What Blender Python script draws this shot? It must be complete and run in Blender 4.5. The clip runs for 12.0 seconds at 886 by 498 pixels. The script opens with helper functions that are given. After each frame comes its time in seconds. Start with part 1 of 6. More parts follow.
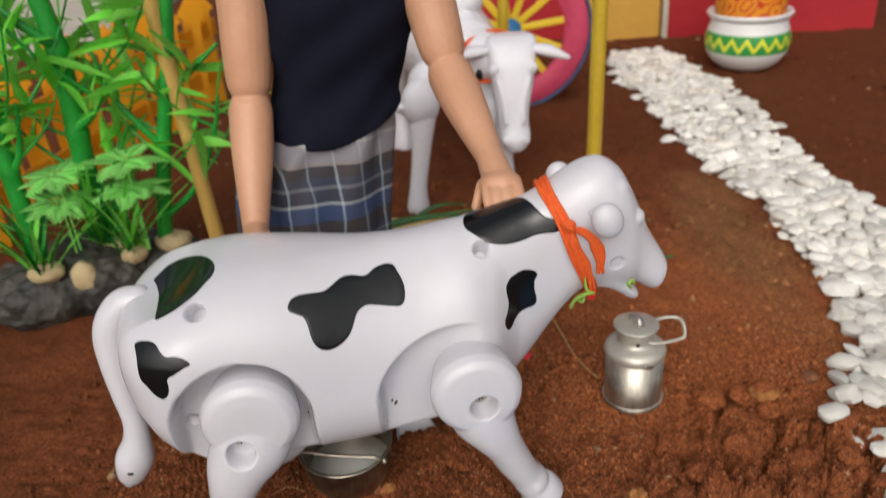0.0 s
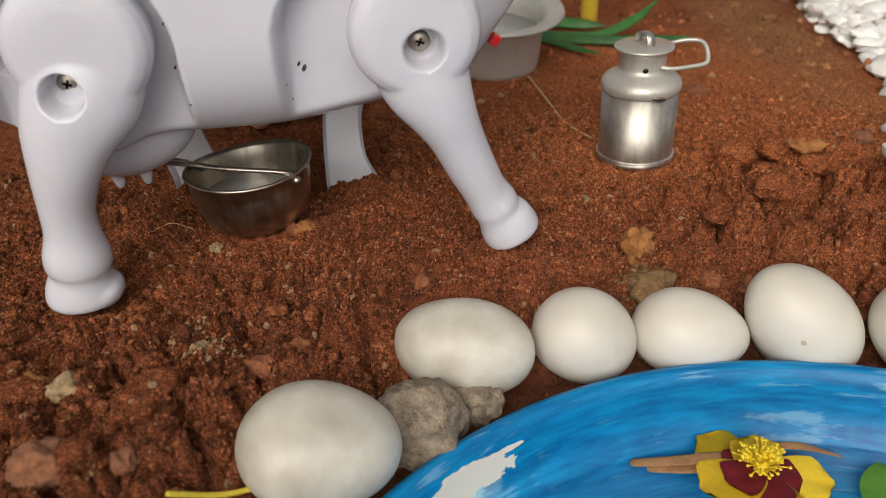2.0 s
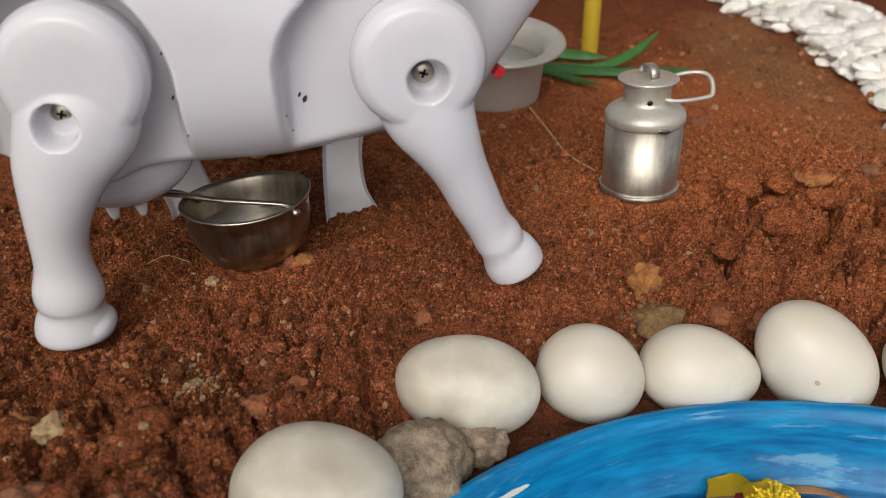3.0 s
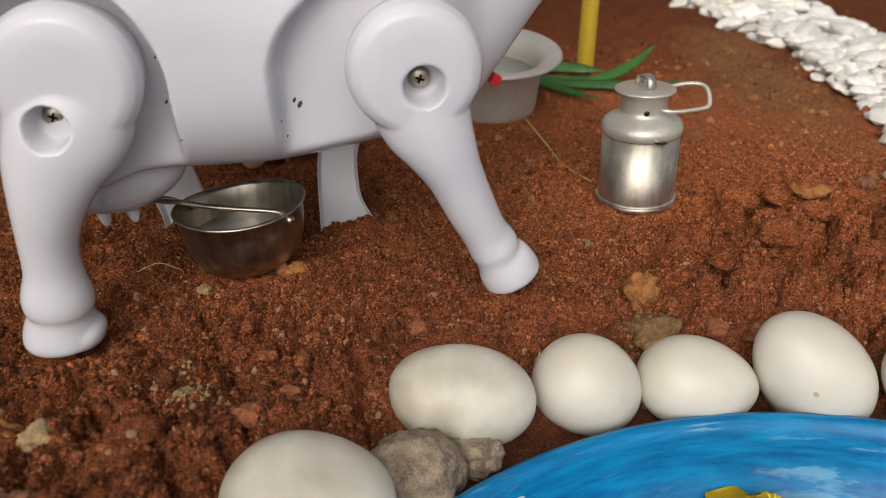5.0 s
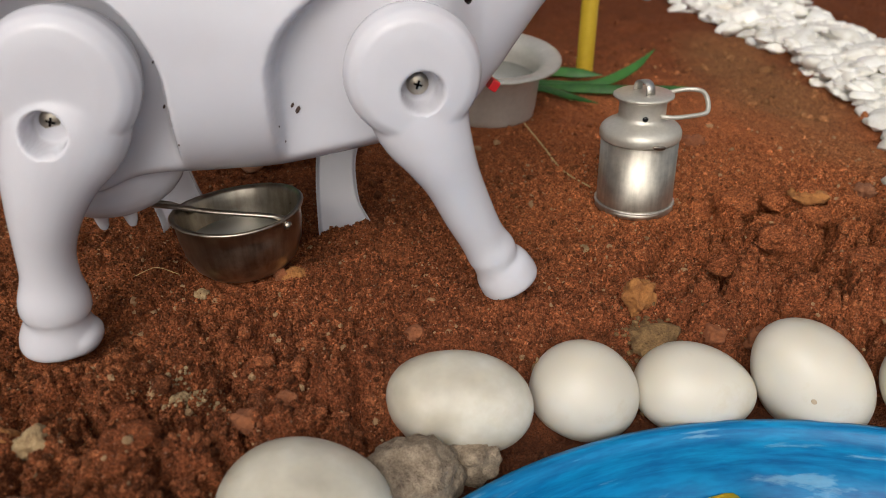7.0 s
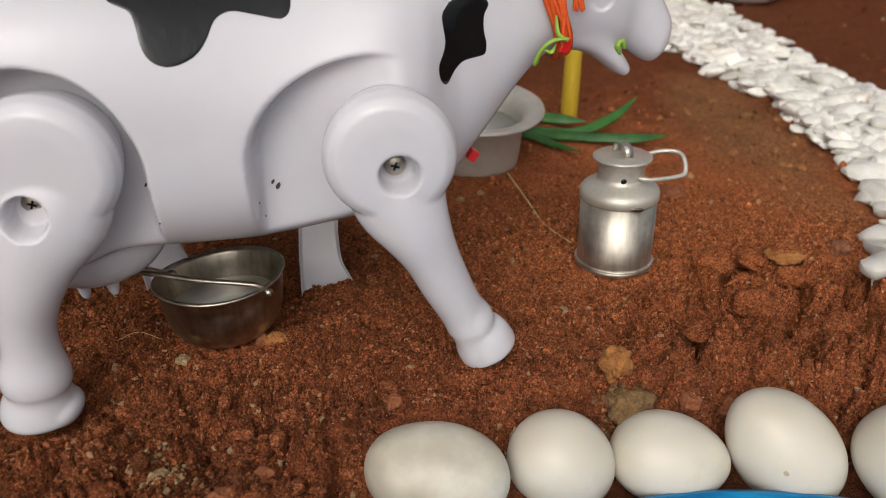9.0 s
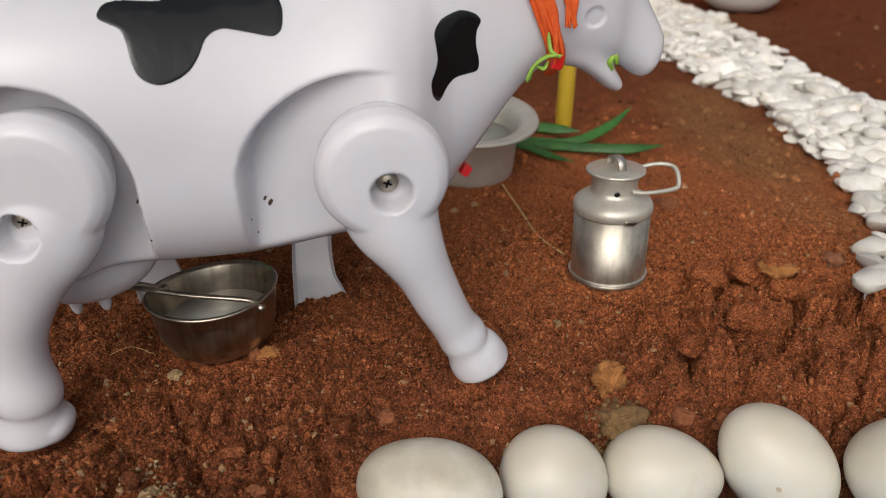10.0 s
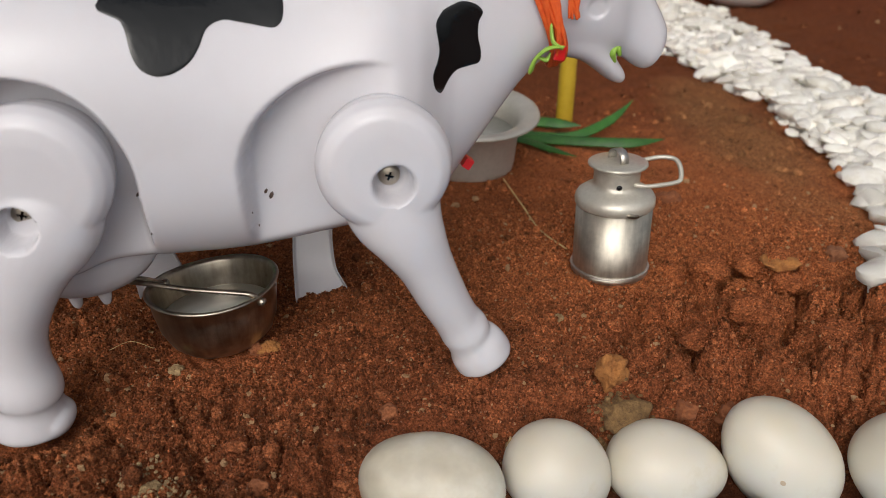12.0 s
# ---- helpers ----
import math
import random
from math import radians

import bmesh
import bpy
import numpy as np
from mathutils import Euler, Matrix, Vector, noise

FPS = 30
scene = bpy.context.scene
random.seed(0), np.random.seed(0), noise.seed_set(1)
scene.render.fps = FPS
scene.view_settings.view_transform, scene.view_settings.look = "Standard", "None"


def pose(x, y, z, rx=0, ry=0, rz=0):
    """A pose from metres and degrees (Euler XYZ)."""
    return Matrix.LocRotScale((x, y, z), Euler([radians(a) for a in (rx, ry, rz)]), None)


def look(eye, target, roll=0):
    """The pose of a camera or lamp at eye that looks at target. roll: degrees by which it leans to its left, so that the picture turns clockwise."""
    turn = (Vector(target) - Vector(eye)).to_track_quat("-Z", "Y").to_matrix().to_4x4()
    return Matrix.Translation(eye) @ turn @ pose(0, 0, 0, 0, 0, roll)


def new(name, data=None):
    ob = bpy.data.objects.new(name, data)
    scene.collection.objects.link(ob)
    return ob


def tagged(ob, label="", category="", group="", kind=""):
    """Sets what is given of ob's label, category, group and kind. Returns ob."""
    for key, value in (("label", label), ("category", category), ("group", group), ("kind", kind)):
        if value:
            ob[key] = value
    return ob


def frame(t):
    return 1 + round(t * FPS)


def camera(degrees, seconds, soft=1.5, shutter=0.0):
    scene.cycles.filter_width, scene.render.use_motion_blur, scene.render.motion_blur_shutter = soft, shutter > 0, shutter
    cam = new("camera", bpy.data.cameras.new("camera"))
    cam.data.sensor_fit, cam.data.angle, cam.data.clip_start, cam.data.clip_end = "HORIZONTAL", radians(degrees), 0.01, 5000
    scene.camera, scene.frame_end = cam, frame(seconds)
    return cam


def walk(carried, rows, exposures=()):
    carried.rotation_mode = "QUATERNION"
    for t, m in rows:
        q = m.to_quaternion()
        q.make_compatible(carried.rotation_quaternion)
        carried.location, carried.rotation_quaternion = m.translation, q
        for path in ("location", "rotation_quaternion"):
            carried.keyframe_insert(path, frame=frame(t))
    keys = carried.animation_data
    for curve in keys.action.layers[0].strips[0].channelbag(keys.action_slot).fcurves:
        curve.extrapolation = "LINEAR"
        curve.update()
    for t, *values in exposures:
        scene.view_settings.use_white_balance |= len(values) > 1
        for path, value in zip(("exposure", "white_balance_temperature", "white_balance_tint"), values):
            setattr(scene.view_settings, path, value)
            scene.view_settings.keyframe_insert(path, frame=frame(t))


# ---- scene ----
cam = camera(59.2, 12.0, 0.7, 0.3)
METRES, EYE, TILT, LEAN, TURN = 0.19, 0.28, -28.0, 4.0, 0.0
ROWS = [
    (0.0, 0.0, 0.0, 0.0, 0.0, 0.0, -0.0),
    (0.5, 0.048, 0.0904, -0.2013, 0.46, -2.33, -0.17),
    (1.0, 0.0983, 0.2416, -0.3887, 0.51, -3.64, -0.84),
    (1.5, 0.1067, 0.4197, -0.5054, 0.09, -4.13, -1.38),
    (2.0, 0.1139, 0.4949, -0.5414, -0.23, -3.57, -1.67),
    (2.5, 0.0954, 0.5138, -0.5184, -0.39, -2.5, -1.84),
    (3.0, 0.103, 0.5294, -0.5334, -0.51, -1.46, -1.93),
    (5.0, 0.1037, 0.5425, -0.5466, -0.85, -0.26, -2.27),
    (5.5, 0.1044, 0.541, -0.5469, -0.85, -0.25, -2.34),
    (6.0, 0.1042, 0.5428, -0.5511, -0.85, -0.27, -2.4),
    (6.5, 0.1041, 0.5448, -0.5484, -0.86, -0.21, -2.43),
    (8.5, 0.1206, 0.5283, -0.4824, -1.27, 0.75, -2.6),
    (9.0, 0.124, 0.5245, -0.4502, -1.47, 1.11, -2.59),
    (9.5, 0.126, 0.5253, -0.434, -1.66, 1.31, -2.62),
    (10.0, 0.129, 0.525, -0.4308, -1.74, 1.41, -2.59),
    (10.5, 0.1292, 0.528, -0.4333, -1.8, 1.37, -2.6),
    (11.0, 0.1278, 0.5298, -0.4335, -1.8, 1.32, -2.54),
    (11.5, 0.1243, 0.5338, -0.4352, -1.76, 1.27, -2.47),
    (12.0, 0.1255, 0.5327, -0.4364, -1.77, 1.17, -2.47),
]
walk(cam, [(t, pose(0, 0, EYE, TILT, LEAN, TURN) @ pose(METRES * x, METRES * y, METRES * z, 90 + pitch, roll, yaw)) for t, x, y, z, yaw, pitch, roll in ROWS],
     ((0.0, -0.38), (0.5, -0.38), (1.0, -0.36), (1.5, -0.30), (6.5, -0.32), (8.5, -0.38), (12.0, -0.40)))
cam.data.dof.use_dof, cam.data.dof.focus_distance, cam.data.dof.aperture_fstop = True, 0.262, 16.0

from mathutils.bvhtree import BVHTree

# ---- world, sun, exposure ----
world = bpy.data.worlds.new("overcast_sky")
scene.world = world
world.use_nodes = True
wn, wl = world.node_tree.nodes, world.node_tree.links
sky = wn.new("ShaderNodeTexSky")
sky.sky_type, sky.sun_disc = "NISHITA", False
sky.sun_elevation, sky.sun_rotation = radians(40), radians(190)
sky.air_density, sky.dust_density, sky.ozone_density = 1.0, 7.0, 1.0
wn["Background"].inputs["Strength"].default_value = 0.15
cloud = wn.new("ShaderNodeHueSaturation")
cloud.inputs["Saturation"].default_value = 0.35
wl.new(sky.outputs["Color"], cloud.inputs["Color"])
wl.new(cloud.outputs["Color"], wn["Background"].inputs["Color"])
sun = new("sun", bpy.data.lights.new("sun", "SUN"))
sun.data.energy, sun.data.angle, sun.data.color = 0.55, radians(90), (1.0, 0.95, 0.88)
sun.matrix_world = look((-0.13, -0.80, 0.70), (0, 0, 0))


# ---- materials ----
POND, POND_R, RIM_Z = (0.0995, 0.079), 0.147, -0.0202


def shader(name):
    m = bpy.data.materials.new(name)
    m.use_nodes = True
    return m, m.node_tree.nodes, m.node_tree.links, m.node_tree.nodes["Principled BSDF"]


def coords(n, kind="Object"):
    return n.new("ShaderNodeTexCoord").outputs[kind]


def noise_tex(n, l, vec, scale, detail=4.0, rough=0.55):
    t = n.new("ShaderNodeTexNoise")
    t.inputs["Scale"].default_value, t.inputs["Detail"].default_value, t.inputs["Roughness"].default_value = scale, detail, rough
    l.new(vec, t.inputs["Vector"])
    return t.outputs["Fac"]


def ramp(n, l, fac, stops, mode="LINEAR"):
    r = n.new("ShaderNodeValToRGB")
    r.color_ramp.interpolation = mode
    e = r.color_ramp.elements
    while len(e) < len(stops):
        e.new(0.5)
    for k, (pos, col) in enumerate(stops):
        e[k].position, e[k].color = pos, (*col, 1.0)
    l.new(fac, r.inputs["Fac"])
    return r.outputs["Color"]


def mix(n, l, fac, a, b, mode="MIX"):
    m = n.new("ShaderNodeMix")
    m.data_type, m.blend_type = "RGBA", mode
    for key, value in ((0, fac), (6, a), (7, b)):
        if isinstance(value, (int, float)):
            m.inputs[key].default_value = value
        elif isinstance(value, tuple):
            m.inputs[key].default_value = (*value, 1.0)
        else:
            l.new(value, m.inputs[key])
    return m.outputs[2]


def maths(n, l, op, a, b=0.0, c=0.0):
    m = n.new("ShaderNodeMath")
    m.operation = op
    for k, value in enumerate((a, b, c)):
        if isinstance(value, (int, float)):
            m.inputs[k].default_value = value
        else:
            l.new(value, m.inputs[k])
    return m.outputs[0]


def bump(n, l, bsdf, height, strength, distance):
    b = n.new("ShaderNodeBump")
    b.inputs["Strength"].default_value, b.inputs["Distance"].default_value = strength, distance
    l.new(height, b.inputs["Height"])
    l.new(b.outputs["Normal"], bsdf.inputs["Normal"])


def random_tint(n, l, color, low, high):
    """Lighter and darker from object to object."""
    info = n.new("ShaderNodeObjectInfo")
    v = maths(n, l, "MULTIPLY_ADD", info.outputs["Random"], high - low, low)
    hsv = n.new("ShaderNodeHueSaturation")
    l.new(v, hsv.inputs["Value"])
    l.new(color, hsv.inputs["Color"])
    return hsv.outputs["Color"]


def island_tint(n, l, color, low, high):
    geo = n.new("ShaderNodeNewGeometry")
    v = maths(n, l, "MULTIPLY_ADD", geo.outputs["Random Per Island"], high - low, low)
    hsv = n.new("ShaderNodeHueSaturation")
    l.new(v, hsv.inputs["Value"])
    l.new(color, hsv.inputs["Color"])
    return hsv.outputs["Color"]


def surface(name, dark, light, scale, rough, rough_var=0.1, metal=0.0, bump_scale=0.0, bump_size=0.0, coat=0.0, sss=0.0, tint=None, spec=0.5):
    """A surface with colour varied at two scales, varied gloss and fine relief."""
    m, n, l, b = shader(name)
    v = coords(n)
    big, fine = noise_tex(n, l, v, scale, 5), noise_tex(n, l, v, scale * 7, 3)
    fac = maths(n, l, "MULTIPLY_ADD", fine, 0.35, maths(n, l, "MULTIPLY", big, 0.65))
    col = ramp(n, l, fac, [(0.3, dark), (0.7, light)])
    if tint:
        col = random_tint(n, l, col, *tint)
    l.new(col, b.inputs["Base Color"])
    r = maths(n, l, "MULTIPLY_ADD", big, 2 * rough_var, rough - rough_var)
    l.new(r, b.inputs["Roughness"])
    b.inputs["Metallic"].default_value = metal
    b.inputs["Coat Weight"].default_value = coat
    b.inputs["Specular IOR Level"].default_value = spec
    if sss:
        b.inputs["Subsurface Weight"].default_value = sss
        b.inputs["Subsurface Radius"].default_value = (0.004, 0.003, 0.0025)
        b.inputs["Subsurface Scale"].default_value = 1.0
    if bump_size:
        bump(n, l, b, noise_tex(n, l, v, bump_scale, 5, 0.6), 0.6, bump_size)
    return m


def thin_plastic(name, dark, light, scale, rough, tint, clear):
    """Thin moulded plastic that lets some light through."""
    m = surface(name, dark, light, scale, rough, tint=tint)
    n, l = m.node_tree.nodes, m.node_tree.links
    b, out = n["Principled BSDF"], n["Material Output"]
    t, s = n.new("ShaderNodeBsdfTranslucent"), n.new("ShaderNodeMixShader")
    l.new(b.inputs["Base Color"].links[0].from_socket, t.inputs["Color"])
    s.inputs[0].default_value = clear
    l.new(b.outputs[0], s.inputs[1])
    l.new(t.outputs[0], s.inputs[2])
    l.new(s.outputs[0], out.inputs["Surface"])
    return m


def soil_material(name, crumbs):
    m, n, l, b = shader(name)
    v = coords(n)
    big, mid, fine = noise_tex(n, l, v, 9, 4), noise_tex(n, l, v, 75, 6, 0.65), noise_tex(n, l, v, 1300, 5, 0.75)
    col = ramp(n, l, mid, [(0.25, (0.095, 0.031, 0.0135)), (0.5, (0.200, 0.066, 0.0265)), (0.75, (0.33, 0.117, 0.047))])
    # a paler patch in the open; moist soil by the pond; darkened towards brown farther off
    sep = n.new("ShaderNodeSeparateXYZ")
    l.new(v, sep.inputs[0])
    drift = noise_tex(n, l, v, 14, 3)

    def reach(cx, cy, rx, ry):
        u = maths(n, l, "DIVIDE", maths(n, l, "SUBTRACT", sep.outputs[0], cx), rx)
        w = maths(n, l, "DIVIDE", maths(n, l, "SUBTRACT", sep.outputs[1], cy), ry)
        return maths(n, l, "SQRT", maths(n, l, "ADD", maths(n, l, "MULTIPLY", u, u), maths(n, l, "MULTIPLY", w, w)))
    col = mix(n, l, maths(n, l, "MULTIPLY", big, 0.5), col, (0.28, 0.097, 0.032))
    # paler, more orange colour round the middle of the open soil
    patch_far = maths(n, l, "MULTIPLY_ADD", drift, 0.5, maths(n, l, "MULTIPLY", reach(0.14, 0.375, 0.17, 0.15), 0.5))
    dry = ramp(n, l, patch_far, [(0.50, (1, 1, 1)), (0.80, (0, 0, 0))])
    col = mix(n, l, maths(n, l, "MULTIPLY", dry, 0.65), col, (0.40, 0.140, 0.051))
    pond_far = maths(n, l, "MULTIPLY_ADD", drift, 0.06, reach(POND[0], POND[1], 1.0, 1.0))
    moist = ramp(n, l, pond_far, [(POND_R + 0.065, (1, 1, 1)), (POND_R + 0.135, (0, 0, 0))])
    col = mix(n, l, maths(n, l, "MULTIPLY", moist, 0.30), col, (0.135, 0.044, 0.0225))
    # browner to the left, with the cow's shade mixed into the soil colour
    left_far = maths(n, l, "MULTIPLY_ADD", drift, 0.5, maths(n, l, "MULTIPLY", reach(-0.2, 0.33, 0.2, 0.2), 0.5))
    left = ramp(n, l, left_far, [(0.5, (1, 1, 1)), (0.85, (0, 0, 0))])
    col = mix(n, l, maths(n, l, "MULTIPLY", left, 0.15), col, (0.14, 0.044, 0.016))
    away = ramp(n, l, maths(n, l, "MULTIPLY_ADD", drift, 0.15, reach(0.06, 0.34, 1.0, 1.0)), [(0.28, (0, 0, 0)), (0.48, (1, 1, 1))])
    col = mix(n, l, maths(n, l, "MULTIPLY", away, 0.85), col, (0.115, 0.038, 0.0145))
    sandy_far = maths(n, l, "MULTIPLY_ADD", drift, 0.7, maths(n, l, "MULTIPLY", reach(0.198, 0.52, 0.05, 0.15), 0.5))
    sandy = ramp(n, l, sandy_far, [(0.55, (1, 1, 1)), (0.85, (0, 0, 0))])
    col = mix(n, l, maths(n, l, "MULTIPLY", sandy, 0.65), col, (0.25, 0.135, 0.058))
    grain = ramp(n, l, fine, [(0.34, (0.34, 0.32, 0.32)), (0.5, (1.0, 1.0, 1.0)), (0.66, (2.1, 2.05, 2.0))])
    col = mix(n, l, 1.0, col, grain, "MULTIPLY")
    crumb = noise_tex(n, l, v, 430, 3, 0.6)
    lump = ramp(n, l, crumb, [(0.34, (0.72, 0.70, 0.70)), (0.5, (1.05, 1.05, 1.05)), (0.68, (1.30, 1.28, 1.26))])
    col = mix(n, l, 1.0, col, lump, "MULTIPLY")
    speck = ramp(n, l, noise_tex(n, l, v, 1100, 2, 0.4), [(0.68, (0, 0, 0)), (0.72, (1, 1, 1))])
    col = mix(n, l, maths(n, l, "MULTIPLY", speck, 0.45), col, (0.5, 0.3, 0.2))
    dx, dy = maths(n, l, "SUBTRACT", sep.outputs[0], POND[0]), maths(n, l, "SUBTRACT", sep.outputs[1], POND[1])
    far = maths(n, l, "SQRT", maths(n, l, "ADD", maths(n, l, "MULTIPLY", dx, dx), maths(n, l, "MULTIPLY", dy, dy)))
    far = maths(n, l, "MULTIPLY_ADD", mid, 0.02, far)
    # wet ring at the rim, the gap's shade under the pebbles mixed into its colour
    wet_shade = ramp(n, l, far, [(POND_R + 0.022, (1, 1, 1)), (POND_R + 0.042, (0, 0, 0))])
    col = mix(n, l, maths(n, l, "MULTIPLY", wet_shade, 0.7), col, (0.075, 0.030, 0.016))
    if crumbs:
        col = island_tint(n, l, col, 0.50, 1.80)
        odd = n.new("ShaderNodeNewGeometry").outputs["Random Per Island"]
        pale = maths(n, l, "GREATER_THAN", maths(n, l, "FRACT", maths(n, l, "MULTIPLY", odd, 97.0)), 0.965)
        col = mix(n, l, maths(n, l, "MULTIPLY", pale, 0.8), col, (0.50, 0.32, 0.17))
    else:
        col = mix(n, l, 1.0, col, (1.06, 0.97, 0.93), "MULTIPLY")
    l.new(col, b.inputs["Base Color"])
    b.inputs["Roughness"].default_value = 0.9
    b.inputs["Specular IOR Level"].default_value = 0.12
    vor = n.new("ShaderNodeTexVoronoi")
    vor.inputs["Scale"].default_value = 1300
    l.new(v, vor.inputs["Vector"])
    h = maths(n, l, "MULTIPLY_ADD", vor.outputs["Distance"], -0.5, maths(n, l, "ADD", fine, mid))
    h = maths(n, l, "MULTIPLY_ADD", crumb, 0.8, h)
    bump(n, l, b, h, 0.9, 0.0014)
    return m


def chip_material(name, island):
    m, n, l, b = shader(name)
    v = coords(n)
    col = ramp(n, l, noise_tex(n, l, v, 130, 5, 0.6), [(0.3, (0.70, 0.66, 0.58)), (0.55, (0.86, 0.84, 0.78)), (0.75, (0.90, 0.89, 0.84))])
    stain = ramp(n, l, noise_tex(n, l, v, 35, 3), [(0.58, (0, 0, 0)), (0.72, (1, 1, 1))])
    col = mix(n, l, maths(n, l, "MULTIPLY", stain, 0.35), col, (0.5, 0.36, 0.2))
    col = island_tint(n, l, col, 0.76, 1.10) if island else random_tint(n, l, col, 0.76, 1.10)
    l.new(col, b.inputs["Base Color"])
    b.inputs["Roughness"].default_value = 0.6
    b.inputs["Subsurface Weight"].default_value = 0.1
    b.inputs["Subsurface Radius"].default_value = (0.003, 0.003, 0.002)
    bump(n, l, b, noise_tex(n, l, v, 400, 5, 0.6), 0.5, 0.0008)
    return m


def toy_plastic(name, white):
    m, n, l, b = shader(name)
    v = coords(n)
    col = ramp(n, l, noise_tex(n, l, v, 25, 4), [(0.3, (white * 0.97, white * 0.955, white * 1.01)), (0.7, (white * 1.03, white * 1.015, white * 1.07))])
    dirt = ramp(n, l, noise_tex(n, l, v, 70, 3, 0.5), [(0.55, (0, 0, 0)), (0.85, (1, 1, 1))])
    col = mix(n, l, maths(n, l, "MULTIPLY", dirt, 0.12), col, (0.50, 0.42, 0.36))
    l.new(col, b.inputs["Base Color"])
    l.new(maths(n, l, "MULTIPLY_ADD", noise_tex(n, l, v, 40, 2), 0.08, 0.12), b.inputs["Roughness"])
    b.inputs["Subsurface Weight"].default_value = 0.25
    b.inputs["Subsurface Radius"].default_value = (0.006, 0.005, 0.0045)
    b.inputs["Subsurface Scale"].default_value = 1.0
    bump(n, l, b, noise_tex(n, l, v, 38, 1), 0.16, 0.003)
    return m


def blue_paint():
    """Brushed blue paint in strokes round the dish, with a bare white patch."""
    m, n, l, b = shader("blue_brushed_paint")
    v = coords(n)
    sep = n.new("ShaderNodeSeparateXYZ")
    l.new(v, sep.inputs[0])
    x, y, z = sep.outputs
    rad = maths(n, l, "SQRT", maths(n, l, "ADD", maths(n, l, "MULTIPLY", x, x), maths(n, l, "MULTIPLY", y, y)))
    ang = maths(n, l, "ARCTAN2", y, x)
    comb = n.new("ShaderNodeCombineXYZ")
    l.new(maths(n, l, "MULTIPLY", ang, 0.009), comb.inputs[0])
    l.new(maths(n, l, "SUBTRACT", rad, maths(n, l, "MULTIPLY", z, 0.7)), comb.inputs[1])
    stroke = noise_tex(n, l, comb.outputs[0], 330, 6, 0.58)
    broad = noise_tex(n, l, comb.outputs[0], 48, 4, 0.6)
    hair = noise_tex(n, l, comb.outputs[0], 900, 3, 0.6)
    col = ramp(n, l, broad, [(0.3, (0.001, 0.10, 0.28)), (0.5, (0.002, 0.17, 0.39)), (0.62, (0.004, 0.225, 0.42)), (0.75, (0.008, 0.25, 0.36))])
    col = mix(n, l, 0.8, col, ramp(n, l, hair, [(0.35, (0.5, 0.6, 0.7)), (0.65, (1.7, 1.42, 1.28))]), "MULTIPLY")
    light = ramp(n, l, stroke, [(0.56, (0, 0, 0)), (0.60, (0.3, 0.3, 0.3)), (0.66, (0.4, 0.4, 0.4)), (0.70, (1, 1, 1))])
    col = mix(n, l, maths(n, l, "MULTIPLY", light, 0.75), col, (0.42, 0.68, 0.76))
    rag = maths(n, l, "MULTIPLY_ADD", stroke, 1.3, -0.65)
    rag = maths(n, l, "MULTIPLY_ADD", noise_tex(n, l, v, 150, 5, 0.65), 0.9, maths(n, l, "SUBTRACT", rag, 0.45))
    for centre, wide, level, tall in ((2.262, 0.118, -0.0078, 0.0060), (2.15, 0.04, -0.0042, 0.0010)):
        u = maths(n, l, "DIVIDE", maths(n, l, "SUBTRACT", ang, centre), wide)
        w = maths(n, l, "DIVIDE", maths(n, l, "SUBTRACT", z, level), tall)
        d = maths(n, l, "ADD", maths(n, l, "SQRT", maths(n, l, "ADD", maths(n, l, "MULTIPLY", u, u), maths(n, l, "MULTIPLY", w, w))), rag)
        col = mix(n, l, maths(n, l, "LESS_THAN", d, 1.0), col, (0.62, 0.61, 0.53))
    l.new(col, b.inputs["Base Color"])
    b.inputs["Roughness"].default_value = 0.3
    b.inputs["Specular IOR Level"].default_value = 0.3
    bump(n, l, b, stroke, 0.35, 0.0008)
    return m


def pebble_material(name, low, mid, high, scale, detail):
    m, n, l, b = shader(name)
    v = coords(n)
    info = n.new("ShaderNodeObjectInfo")
    cloud = noise_tex(n, l, v, scale, detail, 0.5)
    col = ramp(n, l, cloud, [(0.30, low), (0.5, mid), (0.70, high)])
    spot = ramp(n, l, noise_tex(n, l, v, 170, 3, 0.5), [(0.79, (0, 0, 0)), (0.84, (1, 1, 1))])
    col = mix(n, l, maths(n, l, "MULTIPLY", spot, 0.4), col, (0.36, 0.22, 0.13))
    vein = ramp(n, l, noise_tex(n, l, v, 55, 5, 0.7), [(0.56, (0, 0, 0)), (0.70, (1, 1, 1))])
    col = mix(n, l, maths(n, l, "MULTIPLY", vein, 0.28), col, (0.52, 0.42, 0.25))
    col = random_tint(n, l, col, 0.9, 1.04)
    l.new(col, b.inputs["Base Color"])
    l.new(maths(n, l, "MULTIPLY_ADD", cloud, 0.3, 0.22), b.inputs["Roughness"])
    b.inputs["Subsurface Weight"].default_value = 0.5
    b.inputs["Subsurface Radius"].default_value = (0.009, 0.0075, 0.0055)
    b.inputs["Subsurface Scale"].default_value = 1.0
    bump(n, l, b, noise_tex(n, l, v, 90, 2), 0.1, 0.001)
    return m


